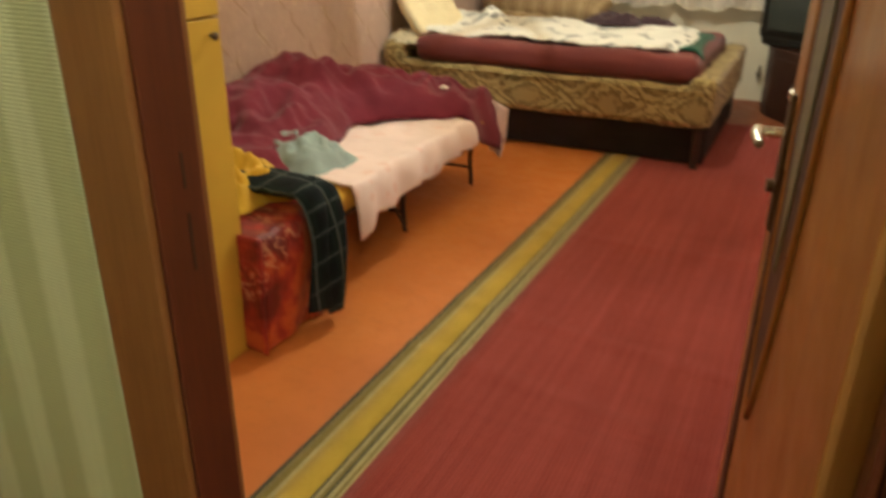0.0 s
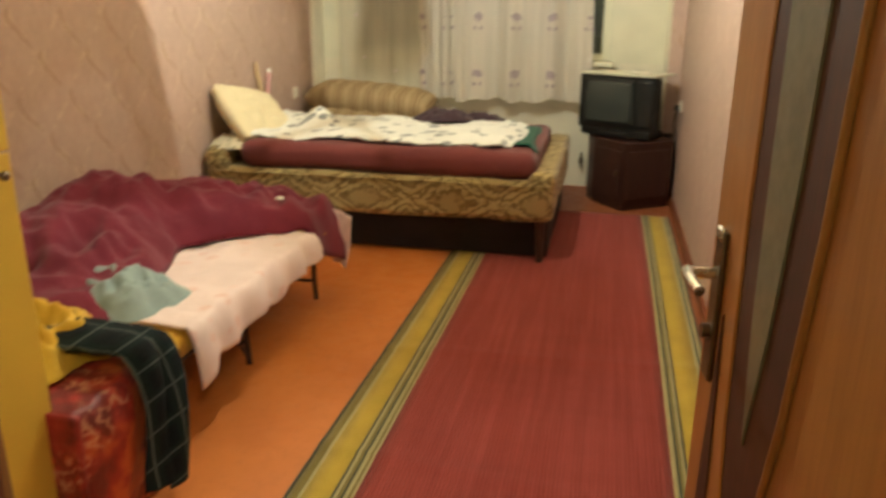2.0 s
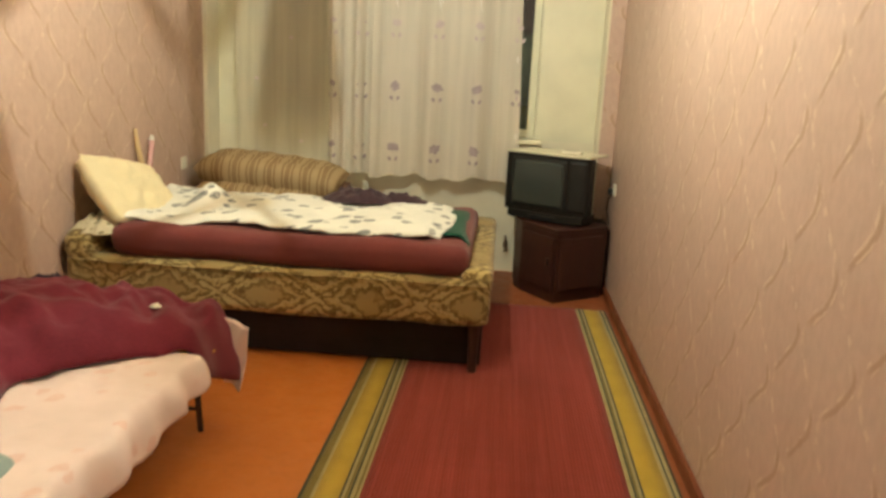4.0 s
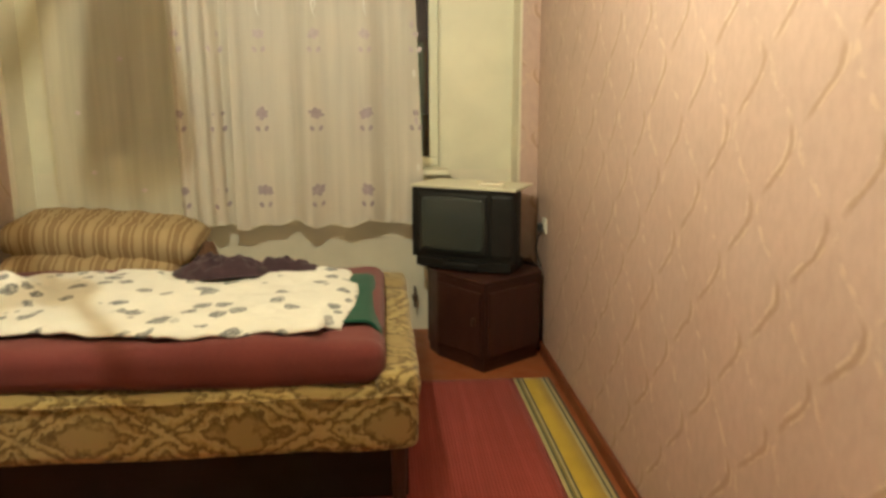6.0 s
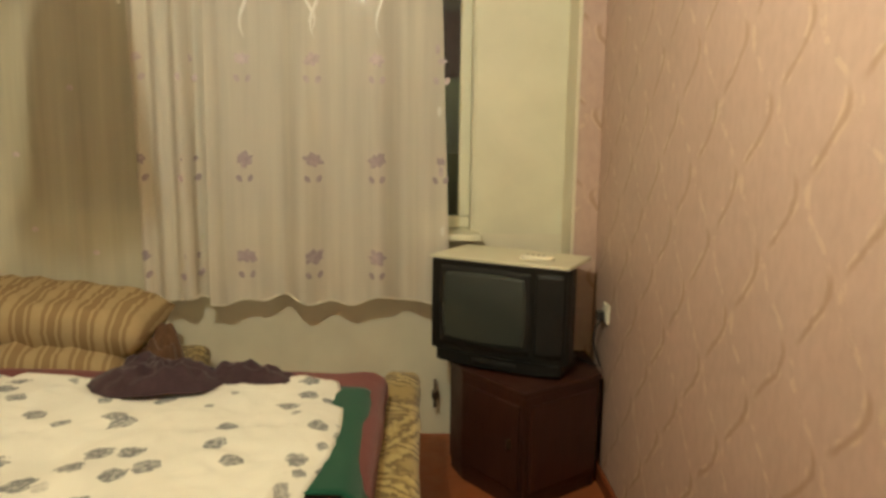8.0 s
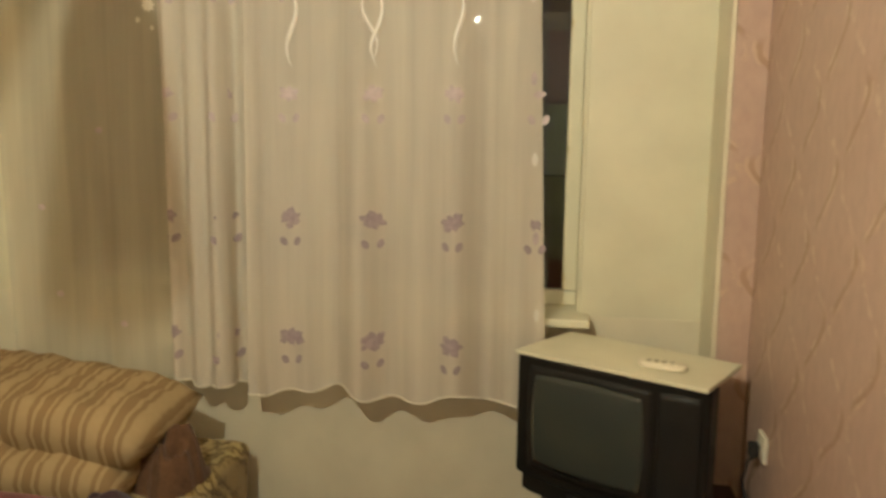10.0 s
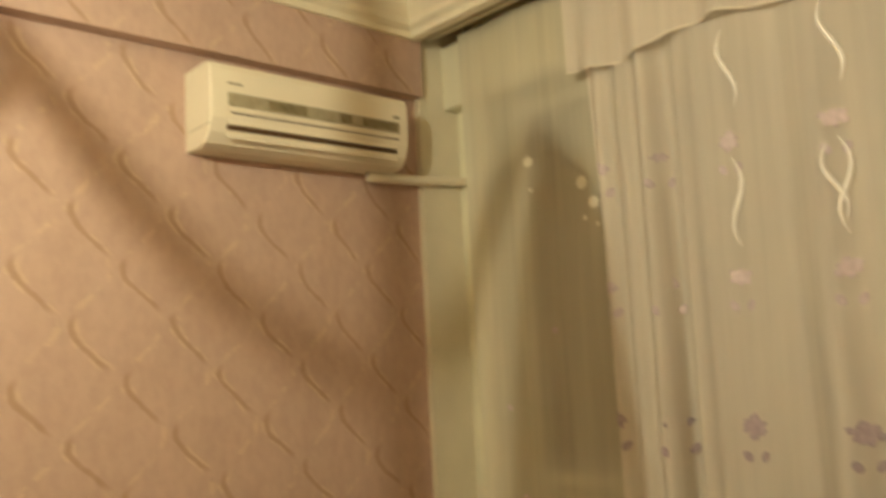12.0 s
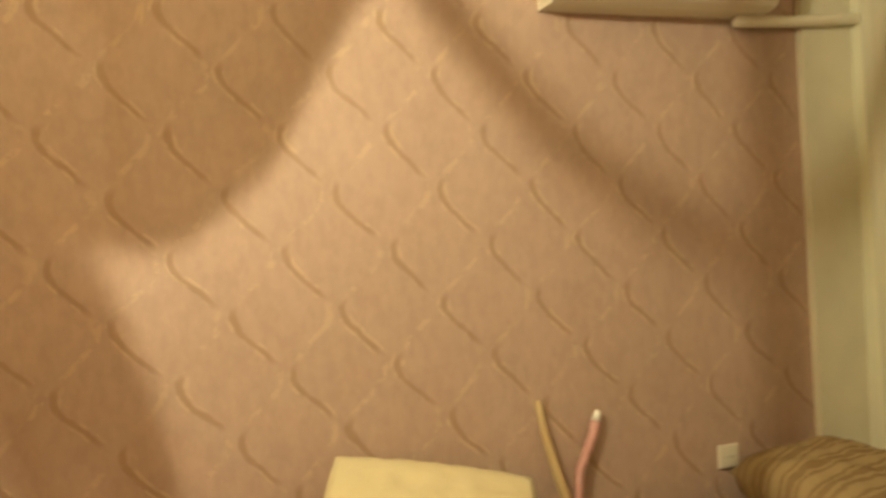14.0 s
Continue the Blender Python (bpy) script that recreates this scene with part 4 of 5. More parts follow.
BOARD = [(-0.738, -0.148), (-0.205, -0.452), (-0.058, -0.175), (-0.560, 0.135)]
tagged(link("white_board", prism(BOARD, 0.936, 0.948, 0.002), "white"), "white laminated board lying on top of the television", "board")
rc = thing("remote_control", (-0.30, -0.27, 0.949), "small cream remote control lying on the white board", "remote control")
rcm = pose(-0.302, -0.272, 0.949, 0, 0, -20)
OVAL = [(0.070 * math.copysign(abs(math.cos(a)) ** 0.7, math.cos(a)), 0.030 * math.copysign(abs(math.sin(a)) ** 0.8, math.sin(a))) for a in (2 * math.pi * q / 32 for q in range(32))]
part("body", local(loft([[(x * k, y * k, z) for x, y in OVAL] for k, z in ((0.93, 0.0), (1.0, 0.005), (1.0, 0.013), (0.95, 0.018))]), rcm), "ac", rc, "", True)
part("face", local(loft([[(x * k, y * k, z) for x, y in OVAL] for k, z in ((0.80, 0.0175), (0.78, 0.0195))]), rcm), "white2", rc)
for i in range(4):
    for j in range(2):
        part("button", local(box(-0.045 + i * 0.022, -0.012 + j * 0.016, 0.019, -0.033 + i * 0.022, -0.003 + j * 0.016, 0.021), rcm), "ac_grey", rc)
tagged(link("power_cable", tube([(-0.012, -0.255, 0.70), (-0.030, -0.20, 0.66), (-0.035, -0.17, 0.58), (-0.022, -0.19, 0.52), (-0.02, -0.25, 0.495), (-0.05, -0.20, 0.4935), (-0.15, -0.03, 0.4935), (-0.24, 0.03, 0.53)], 0.0045, 8), "cable", smooth=True), "black power cable from the socket to the television", "cable")


def socket(name, m, label, plug=False):
    s = thing(name, m.translation, label, "socket")
    part("plate", local(box(-0.041, -0.012, -0.041, 0.041, 0.0, 0.041, 0.005), m), "plastic", s)
    part("rim", local(lathe([(0.024, 0), (0.027, 0.003), (0.030, 0.004)], (0, 0, 0), 24), m @ pose(0, -0.012, 0, 90)), "plastic", s)
    for x in (-0.0095, 0.0095):
        part("pin_hole", local(tube([(x, -0.0125, 0), (x, -0.0165, 0)], 0.003, 8), m), "hole", s)
    if plug:
        part("plug", local(box(-0.018, -0.045, -0.03, 0.018, -0.0165, 0.012, 0.006), m), "cable", s, "black plug in the socket")
    return s


socket("wall_socket", pose(W, -0.385, 0.755, 0, 0, 90), "white wall socket on the mauve wallpaper")
socket("wall_socket", pose(0, -0.255, 0.725, 0, 0, -90), "white wall socket holding a black plug", True)
hp = thing("heating_valve", (-0.70, 0.2, 0.24), "small dark radiator valve at the cream wall", "valve")
part("pipe", tube([(-0.70, DEEP - 0.001, 0.27), (-0.70, 0.17, 0.27), (-0.70, 0.155, 0.25), (-0.70, 0.155, 0.16)], 0.008), "steel_dark", hp)
part("tap", lathe([(0.012, 0), (0.016, 0.01), (0.016, 0.035), (0.01, 0.045)], (-0.70, 0.155, 0.20), 12), "steel_dark", hp)

# ---------------- air conditioner ----------------
ac = thing("air_conditioner", (W, -0.62, 2.26), "ivory wall air conditioner with a dark outlet slot", "air conditioner")
AY0, AY1, AZ0, AZ1 = -1.015, -0.20, 2.268, 2.545


def ac_shell(y0, y1):
    prof = [(0.001, AZ0 + 0.004), (0.10, AZ0), (0.145, AZ0 + 0.012), (0.172, AZ0 + 0.045), (0.188, AZ0 + 0.09), (0.192, AZ0 + 0.16), (0.190, AZ1 - 0.03), (0.178, AZ1 - 0.006), (0.15, AZ1), (0.001, AZ1)]
    rings = []
    for y, k in ((y0, 0.972), (y0 + 0.003, 0.990), (y0 + 0.009, 1.0), (y1 - 0.009, 1.0), (y1 - 0.003, 0.990), (y1, 0.972)):
        cz = (AZ0 + AZ1) / 2
        rings.append([(W + (px if px < 0.01 else px * k), y, cz + (pz - cz) * (0.5 + k / 2)) for px, pz in prof])
    return loft(rings)


part("shell", ac_shell(AY0, AY1), "ac", ac)
strip = part("display_strip", box(W + 0.187, -0.955, 2.399, W + 0.1945, -0.245, 2.443, 0.002), "ac_grey", ac, "mottled grey strip")
for y0, y1 in ((-0.81, -0.66), (-0.52, -0.47), (-0.42, -0.255)):
    part("dark_window", box(W + 0.1935, y0, 2.404, W + 0.1955, y1, 2.437), "ac_smoke", strip, "darker piece of the strip")
part("air_slit", box(W + 0.1905, -0.945, 2.374, W + 0.1922, -0.25, 2.3775), "ac_dark", ac, "thin dark slit")
part("side_seam", box(W + 0.02, AY0 - 0.0005, 2.335, W + 0.185, AY0 + 0.002, 2.338), "ac_grey", ac, "fine seam on the end face")
part("front_lip", box(W + 0.184, -0.955, 2.382, W + 0.1935, -0.245, 2.393, 0.002), "ac", ac)
part("outlet_slot", box(W + 0.150, -0.955, 2.322, W + 0.1825, -0.255, 2.340, 0.002), "ac_dark", ac, "dark air outlet")
part("louver", local(box(-0.35, -0.004, -0.018, 0.35, 0.004, 0.018, 0.002), pose(W + 0.182, -0.605, 2.355, 0, 0, 90) @ pose(0, 0, 0, -14)), "ac", ac)
part("lower_flap", local(box(-0.35, -0.003, -0.017, 0.35, 0.003, 0.017, 0.002), pose(W + 0.170, -0.605, 2.307, 0, 0, 90) @ pose(0, 0, 0, -36)), "ac", ac)
part("badge", box(W + 0.189, -0.955, 2.470, W + 0.1935, -0.905, 2.477), "ac_grey", ac, "small grey badge bars")
part("badge", box(W + 0.189, -0.275, 2.455, W + 0.1935, -0.245, 2.467), "ac_grey", ac, "small grey badge bars")
tagged(link("pipe_conduit", tube([(W + 0.05, -0.30, 2.252), (W + 0.045, -0.05, 2.262), (W + 0.055, 0.06, 2.268), (W + 0.058, 0.20, 2.276), (W + 0.058, 0.335, 2.285)], 0.021, 12), "ac", smooth=True), "taped ivory pipe from the air conditioner to the window", "pipe")

# ---------------- curtains ----------------
CX0, CX1, CZ0, CZ1 = -2.04, -0.665, 0.70, 2.87


def curtain_at(x, z):
    """Depth of the voile at a place: hanging folds, deeper towards the hem."""
    f = (CZ1 - z) / (CZ1 - CZ0)
    amp = 0.010 + 0.032 * f
    y = 0.045 + amp * (math.sin(x * 21 + 0.6) * 0.55 + math.sin(x * 37 + 1.7 + 0.3 * z) * 0.35 + 0.6 * noise.noise((x * 9, z * 0.35, 4.0)))
    left = 1 / (1 + math.exp((x + 1.66) / 0.03))       # the gathered edge hangs in tighter folds
    y += left * 0.026 * (0.45 + 0.55 * f) * math.sin(x * 68 + 0.8 + 0.5 * z)
    g = (x + 1.745) / 0.022
    y += 0.025 * f * math.exp(-g * g) - 0.04 * f * math.exp(-((x + 1.81) / 0.05) ** 2)
    return y


def curtain_x(u, z):
    f = (CZ1 - z) / (CZ1 - CZ0)
    x0 = -2.06 + 0.06 * f
    x1 = -0.725 + 0.085 * f
    return x0 + (x1 - x0) * u


def curtain_fn(u, v):
    zz = CZ1 - v * (CZ1 - CZ0)
    x = curtain_x(u, zz)
    z = zz + v * v * (0.014 * math.sin(x * 13 + 1) + 0.012 * math.sin(x * 31))
    y = curtain_at(x, zz)
    for c, deep in ((-1.70, 0.55 + 0.45 * v), (-1.765, max(0.0, v - 0.3) / 0.7)):      # two pleats folded over themselves
        q = (x - c) / 0.020
        if abs(q) < 4:
            x -= 0.036 * deep * q * math.exp(-q * q / 2)
            y -= 0.013 * deep * math.tanh(1.6 * q) * math.exp(-q * q / 9)
    return (x, y, z)


cur = thing("voile_curtain", (-1.36, 0.045, CZ0), "white voile curtain with lilac flower embroidery over the window", "curtain")
voile = part("voile", spread(curtain_fn, 300, 60, 0.0), "curtain", cur, "", True)
part("hem", tube([curtain_fn(i / 200, 1.0) for i in range(201)], 0.0032, 6), "hemline", cur, "stitched hem", True)


def blob(pts, x, z, lift=0.004):
    """A flat stitched patch that follows the folds."""
    return patch(bmesh.new(), pts, x, z, lift)


def patch(bm, pts, x, z, lift=0.004):
    """Adds one stitched patch to a mesh."""
    a = [(x + dx, curtain_at(x + dx, z + dz) - lift, z + dz) for dx, dz in pts]
    b = [(px, py - 0.0012, pz) for px, py, pz in a]
    return loft([a, b], bm=bm)


def flower(x, z, r, mat, rnd):
    bm = bmesh.new()
    for p in range(6):
        a = 2 * math.pi * p / 6 + rnd
        reach = r * (0.56 + 0.16 * math.sin(rnd * 5 + p * 2.3))
        cx, cz = reach * math.cos(a) * 1.05, reach * math.sin(a) * 0.8
        pts = []
        for k in range(16):
            q = 2 * math.pi * k / 16
            px, pz = r * 0.45 * math.cos(q) * (1 + 0.22 * math.cos(5 * q + p * 1.7)), r * (0.34 + 0.08 * math.sin(p * 2.1 + rnd * 3)) * math.sin(q) * (1 + 0.22 * math.cos(4 * q + rnd + p))
            pts.append((cx + px * math.cos(a) - pz * math.sin(a), cz + px * math.sin(a) + pz * math.cos(a)))
        patch(bm, pts, x, z)
    patch(bm, [(r * 0.2 * math.cos(q), r * 0.16 * math.sin(q)) for q in (2 * math.pi * k / 12 for k in range(12))], x, z, 0.0065)
    part("flower_motif", bm, mat, voile)
    for dx, tilt in ((-0.024, 0.5), (0.022, -0.4)):
        leaf_pts = []
        for k in range(14):
            a = 2 * math.pi * k / 14
            px, pz = 0.011 * math.cos(a), 0.017 * math.sin(a)
            leaf_pts.append((px * math.cos(tilt) - pz * math.sin(tilt), px * math.sin(tilt) + pz * math.cos(tilt)))
        part("leaf_motif", blob(leaf_pts, x + dx, z - 0.075 - abs(dx) * 0.3), mat, voile)


def swirl(x, z, h, flip):
    pts = []
    for i in range(29):
        f = i / 28
        px = x + flip * 0.020 * math.sin(f * 2 * math.pi * 0.95) + 0.012 * (f - 0.5)
        pz = z - h * (f - 0.5)
        pts.append((px, curtain_at(px, pz) - 0.004, pz))
    part("ribbon_motif", tube(pts, 0.0085, 6, None, lambda f: 0.2 + 0.8 * math.sin(math.pi * f)), "satin", voile, "shiny white ribbon stitch", True)


COLS = (-1.985, -1.775, -1.54, -1.243, -0.966, -0.69)
for i, x in enumerate(COLS):
    for j, z in enumerate((0.90, 1.325, 1.75, 2.15)):
        if i == 5 and j == 0:
            continue
        r = (0.040, 0.038, 0.032, 0.032)[j] * (0.55 if i in (1, 5) else 0.75 if i == 0 else 1.0)
        flower(x, z, r, "motif" if j < 2 else "motif_pale", i * 1.3 + j)
for i in (2, 3, 4):
    swirl(COLS[i] + 0.01, 1.97, 0.26, 1 if i != 4 else 0.8)
    swirl(COLS[i] + 0.01, 2.37, 0.24, -1)
    if i == 3:
        swirl(COLS[i] - 0.012, 1.98, 0.22, -1)
for k in range(12):
    z = 1.02 + 0.13 * k
    if k % 2 == 0:
        x = curtain_x(0.985, z)
        pts = [(0.010 * math.cos(a), 0.022 * math.sin(a)) for a in (2 * math.pi * q / 12 for q in range(12))]
        part("edge_motif", blob(pts, x - 0.006, z), "motif_pale" if k % 4 else "satin", voile)


def valance_fn(u, v):
    x = -2.09 + 1.45 * u
    z = 2.872 - v * (0.36 + 0.02 * math.sin(x * 9))
    y = 0.004 + (0.012 + 0.018 * v) * (math.sin(x * 26) * 0.6 + math.sin(x * 43 + 1) * 0.4)
    return (x, y, z)


val = thing("curtain_valance", (-1.36, 0.0, 2.5), "short gathered white voile valance over the curtain", "valance")
part("voile", spread(valance_fn, 260, 20, 0.0), "curtain", val, "", True)
part("hem", tube([valance_fn(i / 200, 1.0) for i in range(201)], 0.003, 6), "hemline", val, "stitched hem", True)


def tulle_fn(u, v):
    z = 2.872 - v * 2.17
    x = -2.72 + 0.04 * v + (0.74) * u
    y = 0.105 + 0.012 * (math.sin(x * 24) * 0.5 + math.sin(x * 41 + 2) * 0.3) * (0.5 + v) + 0.012 * noise.noise((x * 6, z * 0.4, 2))
    return (x, y, z)


tul = thing("tulle_curtain", (-2.35, 0.1, 0.7), "plain cream tulle hanging beside the voile curtain", "curtain")
part("tulle", spread(tulle_fn, 160, 40, 0.0), "tulle", tul, "", True)
for x, z in ((-2.49, 1.0), (-2.22, 0.9), (-2.55, 1.33), (-2.30, 1.62)):
    bm = bmesh.new()
    pts = [(x + 0.016 * math.cos(a), z + 0.012 * math.sin(a)) for a in (2 * math.pi * q / 14 for q in range(14))]
    ys = [tulle_fn((px + 2.72 - 0.04 * (2.872 - pz) / 2.17) / 0.74, (2.872 - pz) / 2.17)[1] - 0.003 for px, pz in pts]
    loft([[(px, y, pz) for (px, pz), y in zip(pts, ys)], [(px, y - 0.001, pz) for (px, pz), y in zip(pts, ys)]], bm=bm)
    part("dot_motif", bm, "motif_pale", tul, "faint embroidered dot")
for x, z, r in ((-2.08, 2.06, 0.024), (-2.125, 2.138, 0.027), (-2.37, 2.26, 0.022), (-2.12, 2.01, 0.011), (-2.025, 1.938, 0.015), (-2.365, 2.15, 0.009), (-2.04, 2.098, 0.013), (-2.068, 1.982, 0.009)):
    pts = []
    for k in range(32):
        a = 2 * math.pi * k / 32
        rr = r * (1.0 if k % 4 in (0, 1) else 0.74)
        pts.append((x + rr * math.cos(a), z + rr * math.sin(a)))
    ys = [tulle_fn((px + 2.72 - 0.04 * (2.872 - pz) / 2.17) / 0.74, (2.872 - pz) / 2.17)[1] - 0.003 for px, pz in pts]
    bm = loft([[(px, y, pz) for (px, pz), y in zip(pts, ys)], [(px, y - 0.0015, pz) for (px, pz), y in zip(pts, ys)]])
    part("white_flower_motif", bm, "sticker", tul, "bright white embroidered flower")
tagged(link("curtain_rail", box(W + 0.05, 0.035, 2.876, -0.13, 0.06, 2.90, 0.003), "white"), "white curtain rail behind the pelmet", "curtain rail")

# ---------------- cot along the wall ----------------
KX0, KX1, KY0, KY1, KZ = W + 0.03, -1.80, -4.53, -2.62, 0.40
cot = thing("folding_cot", (-2.3, -3.5, 0), "low cot with thin metal legs along the wall", "bed")
part("frame_rail", tube([(KX1 - 0.05, KY0, 0.285), (KX1 - 0.05, KY1, 0.285)], 0.016), "leg", cot)
part("frame_rail", tube([(KX0 + 0.05, KY0, 0.285), (KX0 + 0.05, KY1, 0.285)], 0.016), "leg", cot)
for y in (KY0 + 0.02, KY1 - 0.02):
    part("end_rail", tube([(KX0 + 0.05, y, 0.285), (KX1 - 0.05, y, 0.285)], 0.016), "leg", cot)
for y in (-2.68, -3.43, -4.40):
    for x in (KX1 - 0.075, KX0 + 0.075):
        part("leg", tube([(x, y, 0.285), (x + (0.0 if x < -2.3 else -0.01), y, 0.14), (x - 0.005, y + 0.01, 0.001)], 0.012, 8), "leg", cot)
    part("stretcher", tube([(KX0 + 0.075, y, 0.10), (KX1 - 0.08, y, 0.10)], 0.008, 8), "leg", cot)
part("brace", tube([(KX1 - 0.07, -3.43, 0.02), (KX1 - 0.07, -3.62, 0.28)], 0.007, 8), "leg", cot)
tagged(link("cot_mattress", soft_box(KX0, KY0, 0.30, KX1, KY1, KZ, 0.045, 0.012, seed=11.0), "yellowprint", smooth=True), "thin yellow patterned mattress on the cot", "mattress")


def pink_fn(u, v):
    """Sheet over the top and down the open side of the cot."""
    y = -4.0 + 1.10 * v
    y += 0.03 * noise.noise((u * 3, v * 2, 0)) * (1 if v < 0.5 else 0.5)
    s = u * 1.05
    x = -2.70 + s
    drop = 0.0
    lim = 0.90 + 0.012 * math.sin(v * 19)
    hang = 0.0
    if s > lim:
        hang = s - lim
        x = -2.70 + lim + 0.05 * (1 - math.exp(-hang / 0.04)) + 0.012 * math.sin(v * 34) * min(1, hang / 0.1)
        drop = max(0.0, hang - 0.015)
    extra = 1.25 - 0.45 * v + 0.36 / (1 + math.exp((v - 0.085) / 0.012)) + 0.02 * math.sin(v * 27)
    z = KZ + 0.016 + 0.016 * (ridge(x + 0.6 * y, y - x, 3.0, 5.0) - 0.55) + 0.010 * wrinkle(x, y, 0, 9.0) - drop * extra
    return (x, y, z)


tagged(link("pink_sheet", spread(pink_fn, 70, 100, 0.008), "pinksheet", smooth=True), "pale pink sheet spread over the cot, hanging over its side", "bed sheet")


def duvet_fn(u, v):
    y = -4.35 + 1.80 * v
    wid = 0.60 + 0.10 * math.sin(v * 7) + 0.44 * max(0.0, min(1.0, (v - 0.58) / 0.26)) ** 1.3
    x = KX0 + 0.015 + (wid + 0.12) * u
    hump = 0.10 + 0.17 * math.exp(-((v - 0.64) / 0.12) ** 2) + 0.10 * math.exp(-((v - 0.42) / 0.10) ** 2) + 0.05 * math.exp(-((v - 0.85) / 0.1) ** 2)
    cross = math.sin(math.pi * min(1, 0.16 + 0.84 * u)) ** 0.7
    n1 = noise.noise(((x * 1.5 + y * 0.9) * 3.7, (y * 0.8 - x * 0.7) * 3.7, 0.0))
    n2 = noise.noise(((x * 0.6 + y * 1.2) * 7.5, (y * 0.5 - x * 1.3) * 5.0, 4.0))
    fold = 0.17 * (1 - math.sqrt(n1 * n1 + 0.07)) - 0.11 + 0.05 * (0.75 - math.sqrt(n2 * n2 + 0.04)) + 0.018 * wrinkle(x, y, 1.0, 9.0)
    z = KZ + 0.022 + hump * cross + fold * (0.25 + 0.75 * cross)
    if x > -1.85:
        hang = x + 1.85
        x = -1.85 + 0.10 * (1 - math.exp(-hang / 0.10)) + 0.012 * math.sin(v * 40) * min(1, hang / 0.1)
        return (x, y, max(KZ + 0.018, z) - 1.25 * max(0.0, hang - 0.02))
    return (x, y, max(z, KZ + 0.018))


quilt = thing("maroon_quilt", (-2.5, -3.4, KZ), "thrown-back maroon satin quilt along the wall side of the cot", "quilt")
part("cover", spread(duvet_fn, 70, 150, 0.016), "duvet", quilt, "", True)
heap("navy_blanket", "navy", "crumpled navy blanket at the foot of the cot", "blanket", (-2.55, -2.62, KZ + 0.0), (0.55, 0.42), 0.17, 5.2)
heap("white_label_scrap", "sticker", "small white scrap lying on the quilt", "scrap", (-2.02, -2.72, KZ + 0.12), (0.05, 0.035), 0.015, 1.2, 8)


def corner_fn(u, v):
    """Loose pink lining corner hanging from the foot of the cot."""
    x = -1.815 + 0.105 * v * (1 - 0.4 * u)
    y = -2.575 + 0.015 * math.sin(v * 5 + u * 6)
    return (x, y, KZ + 0.045 - 0.27 * u - 0.03 * v)


part("lining_corner", spread(corner_fn, 16, 14, 0.006), "pinksheet", quilt, "pale pink lining corner", True)


def floral_fn(u, v):
    """Bedcover over the near end of the mattress and down to the floor."""
    y = -4.56 + 0.42 * v
    s = u * 1.0
    x, z = -2.35 + s, KZ + 0.018
    lim = 0.545
    if s > lim:
        h = s - lim
        bulge = 0.022 * math.sin(min(1.0, h / 0.40) * math.pi) * min(1.0, v / 0.2)
        x = -2.35 + lim + 0.035 * (1 - math.exp(-h / 0.03)) + bulge + 0.007 * math.sin(v * 17 + h * 6) * min(1.0, v / 0.2)
        z = KZ + 0.018 - max(0, h - 0.02) * 0.93
    z += 0.008 * wrinkle(x, y, z, 8.0)
    x += 0.010 * wrinkle(y, z, 3.0, 7.0) * min(1.0, v / 0.2)
    return (x, y, max(0.006, z))


flo = thing("floral_bedcover", (-2.0, -4.3, 0), "orange and red flowered satin bedcover hanging to the floor", "bed cover")
part("side_fall", spread(floral_fn, 70, 44, 0.010), "floral", flo, "", True)


def floral_end_fn(u, v):
    x = -2.70 + 0.942 * u
    return (x + 0.004 * v * u, -4.566 - 0.02 * v + 0.012 * math.sin(x * 16) * v, KZ + 0.02 - 0.405 * v)


part("end_fall", spread(floral_end_fn, 40, 24, 0.010), "floral", flo, "", True)


def plaid_fn(u, v):
    """Folded trousers thrown over the edge of the cot."""
    s = v * 0.83
    y = -4.385 + 0.155 * u + 0.05 * (1 - v)
    x, z = -2.10 + s, KZ + 0.075 + 0.012 * math.sin(u * math.pi)
    lim = 0.30
    if s > lim:
        h = s - lim
        x = -2.10 + lim + 0.075 * (1 - math.exp(-h / 0.06)) + 0.010 * math.sin(u * 8 + h * 9)
        z = KZ + 0.075 - max(0, h - 0.03) * 0.82 - 0.5 * min(h, 0.05) * 0.2
    x += 0.010 * math.sin(u * math.pi) + 0.010 * math.sin(u * 4 * math.pi) * v
    z += 0.012 * wrinkle(x, y, z, 8.0)
    return (x, y, z)


trousers = thing("plaid_trousers", (-1.8, -4.2, KZ), "dark green plaid trousers thrown over the side of the cot", "trousers")
for lo, hi, lag in ((0.0, 0.54, 0.0), (0.46, 1.0, 0.03)):
    def leg_fn(u, v):
        x, y, z = plaid_fn(lo + (hi - lo) * u, v * (0.97 + lag))
        return (x + 0.020 * math.sin(math.pi * u) + lag * 0.3, y, z + 0.012 * math.sin(math.pi * u))
    trouser_leg = part("leg", spread(leg_fn, 24, 60, 0.026), "plaid", trousers, "", True)
    seam = []
    for q in range(15, 61):
        x, y, z = leg_fn(0.06, q / 60)
        seam.append((x + 0.004, y - 0.003, z + 0.003))
    part("seam", tube(seam, 0.0028, 6), "hemline", trouser_leg, "pale side seam", True)
heap("yellow_garment", "yellowcloth", "crumpled mustard yellow garment on the cot", "garment", (-2.17, -4.28, KZ + 0.03), (0.62, 0.46), 0.15, 2.7)
heap("blue_shirt", "bluecloth", "crumpled grey-blue shirt on the pink sheet", "shirt", (-2.15, -3.82, KZ + 0.02), (0.46, 0.46), 0.115, 6.6)


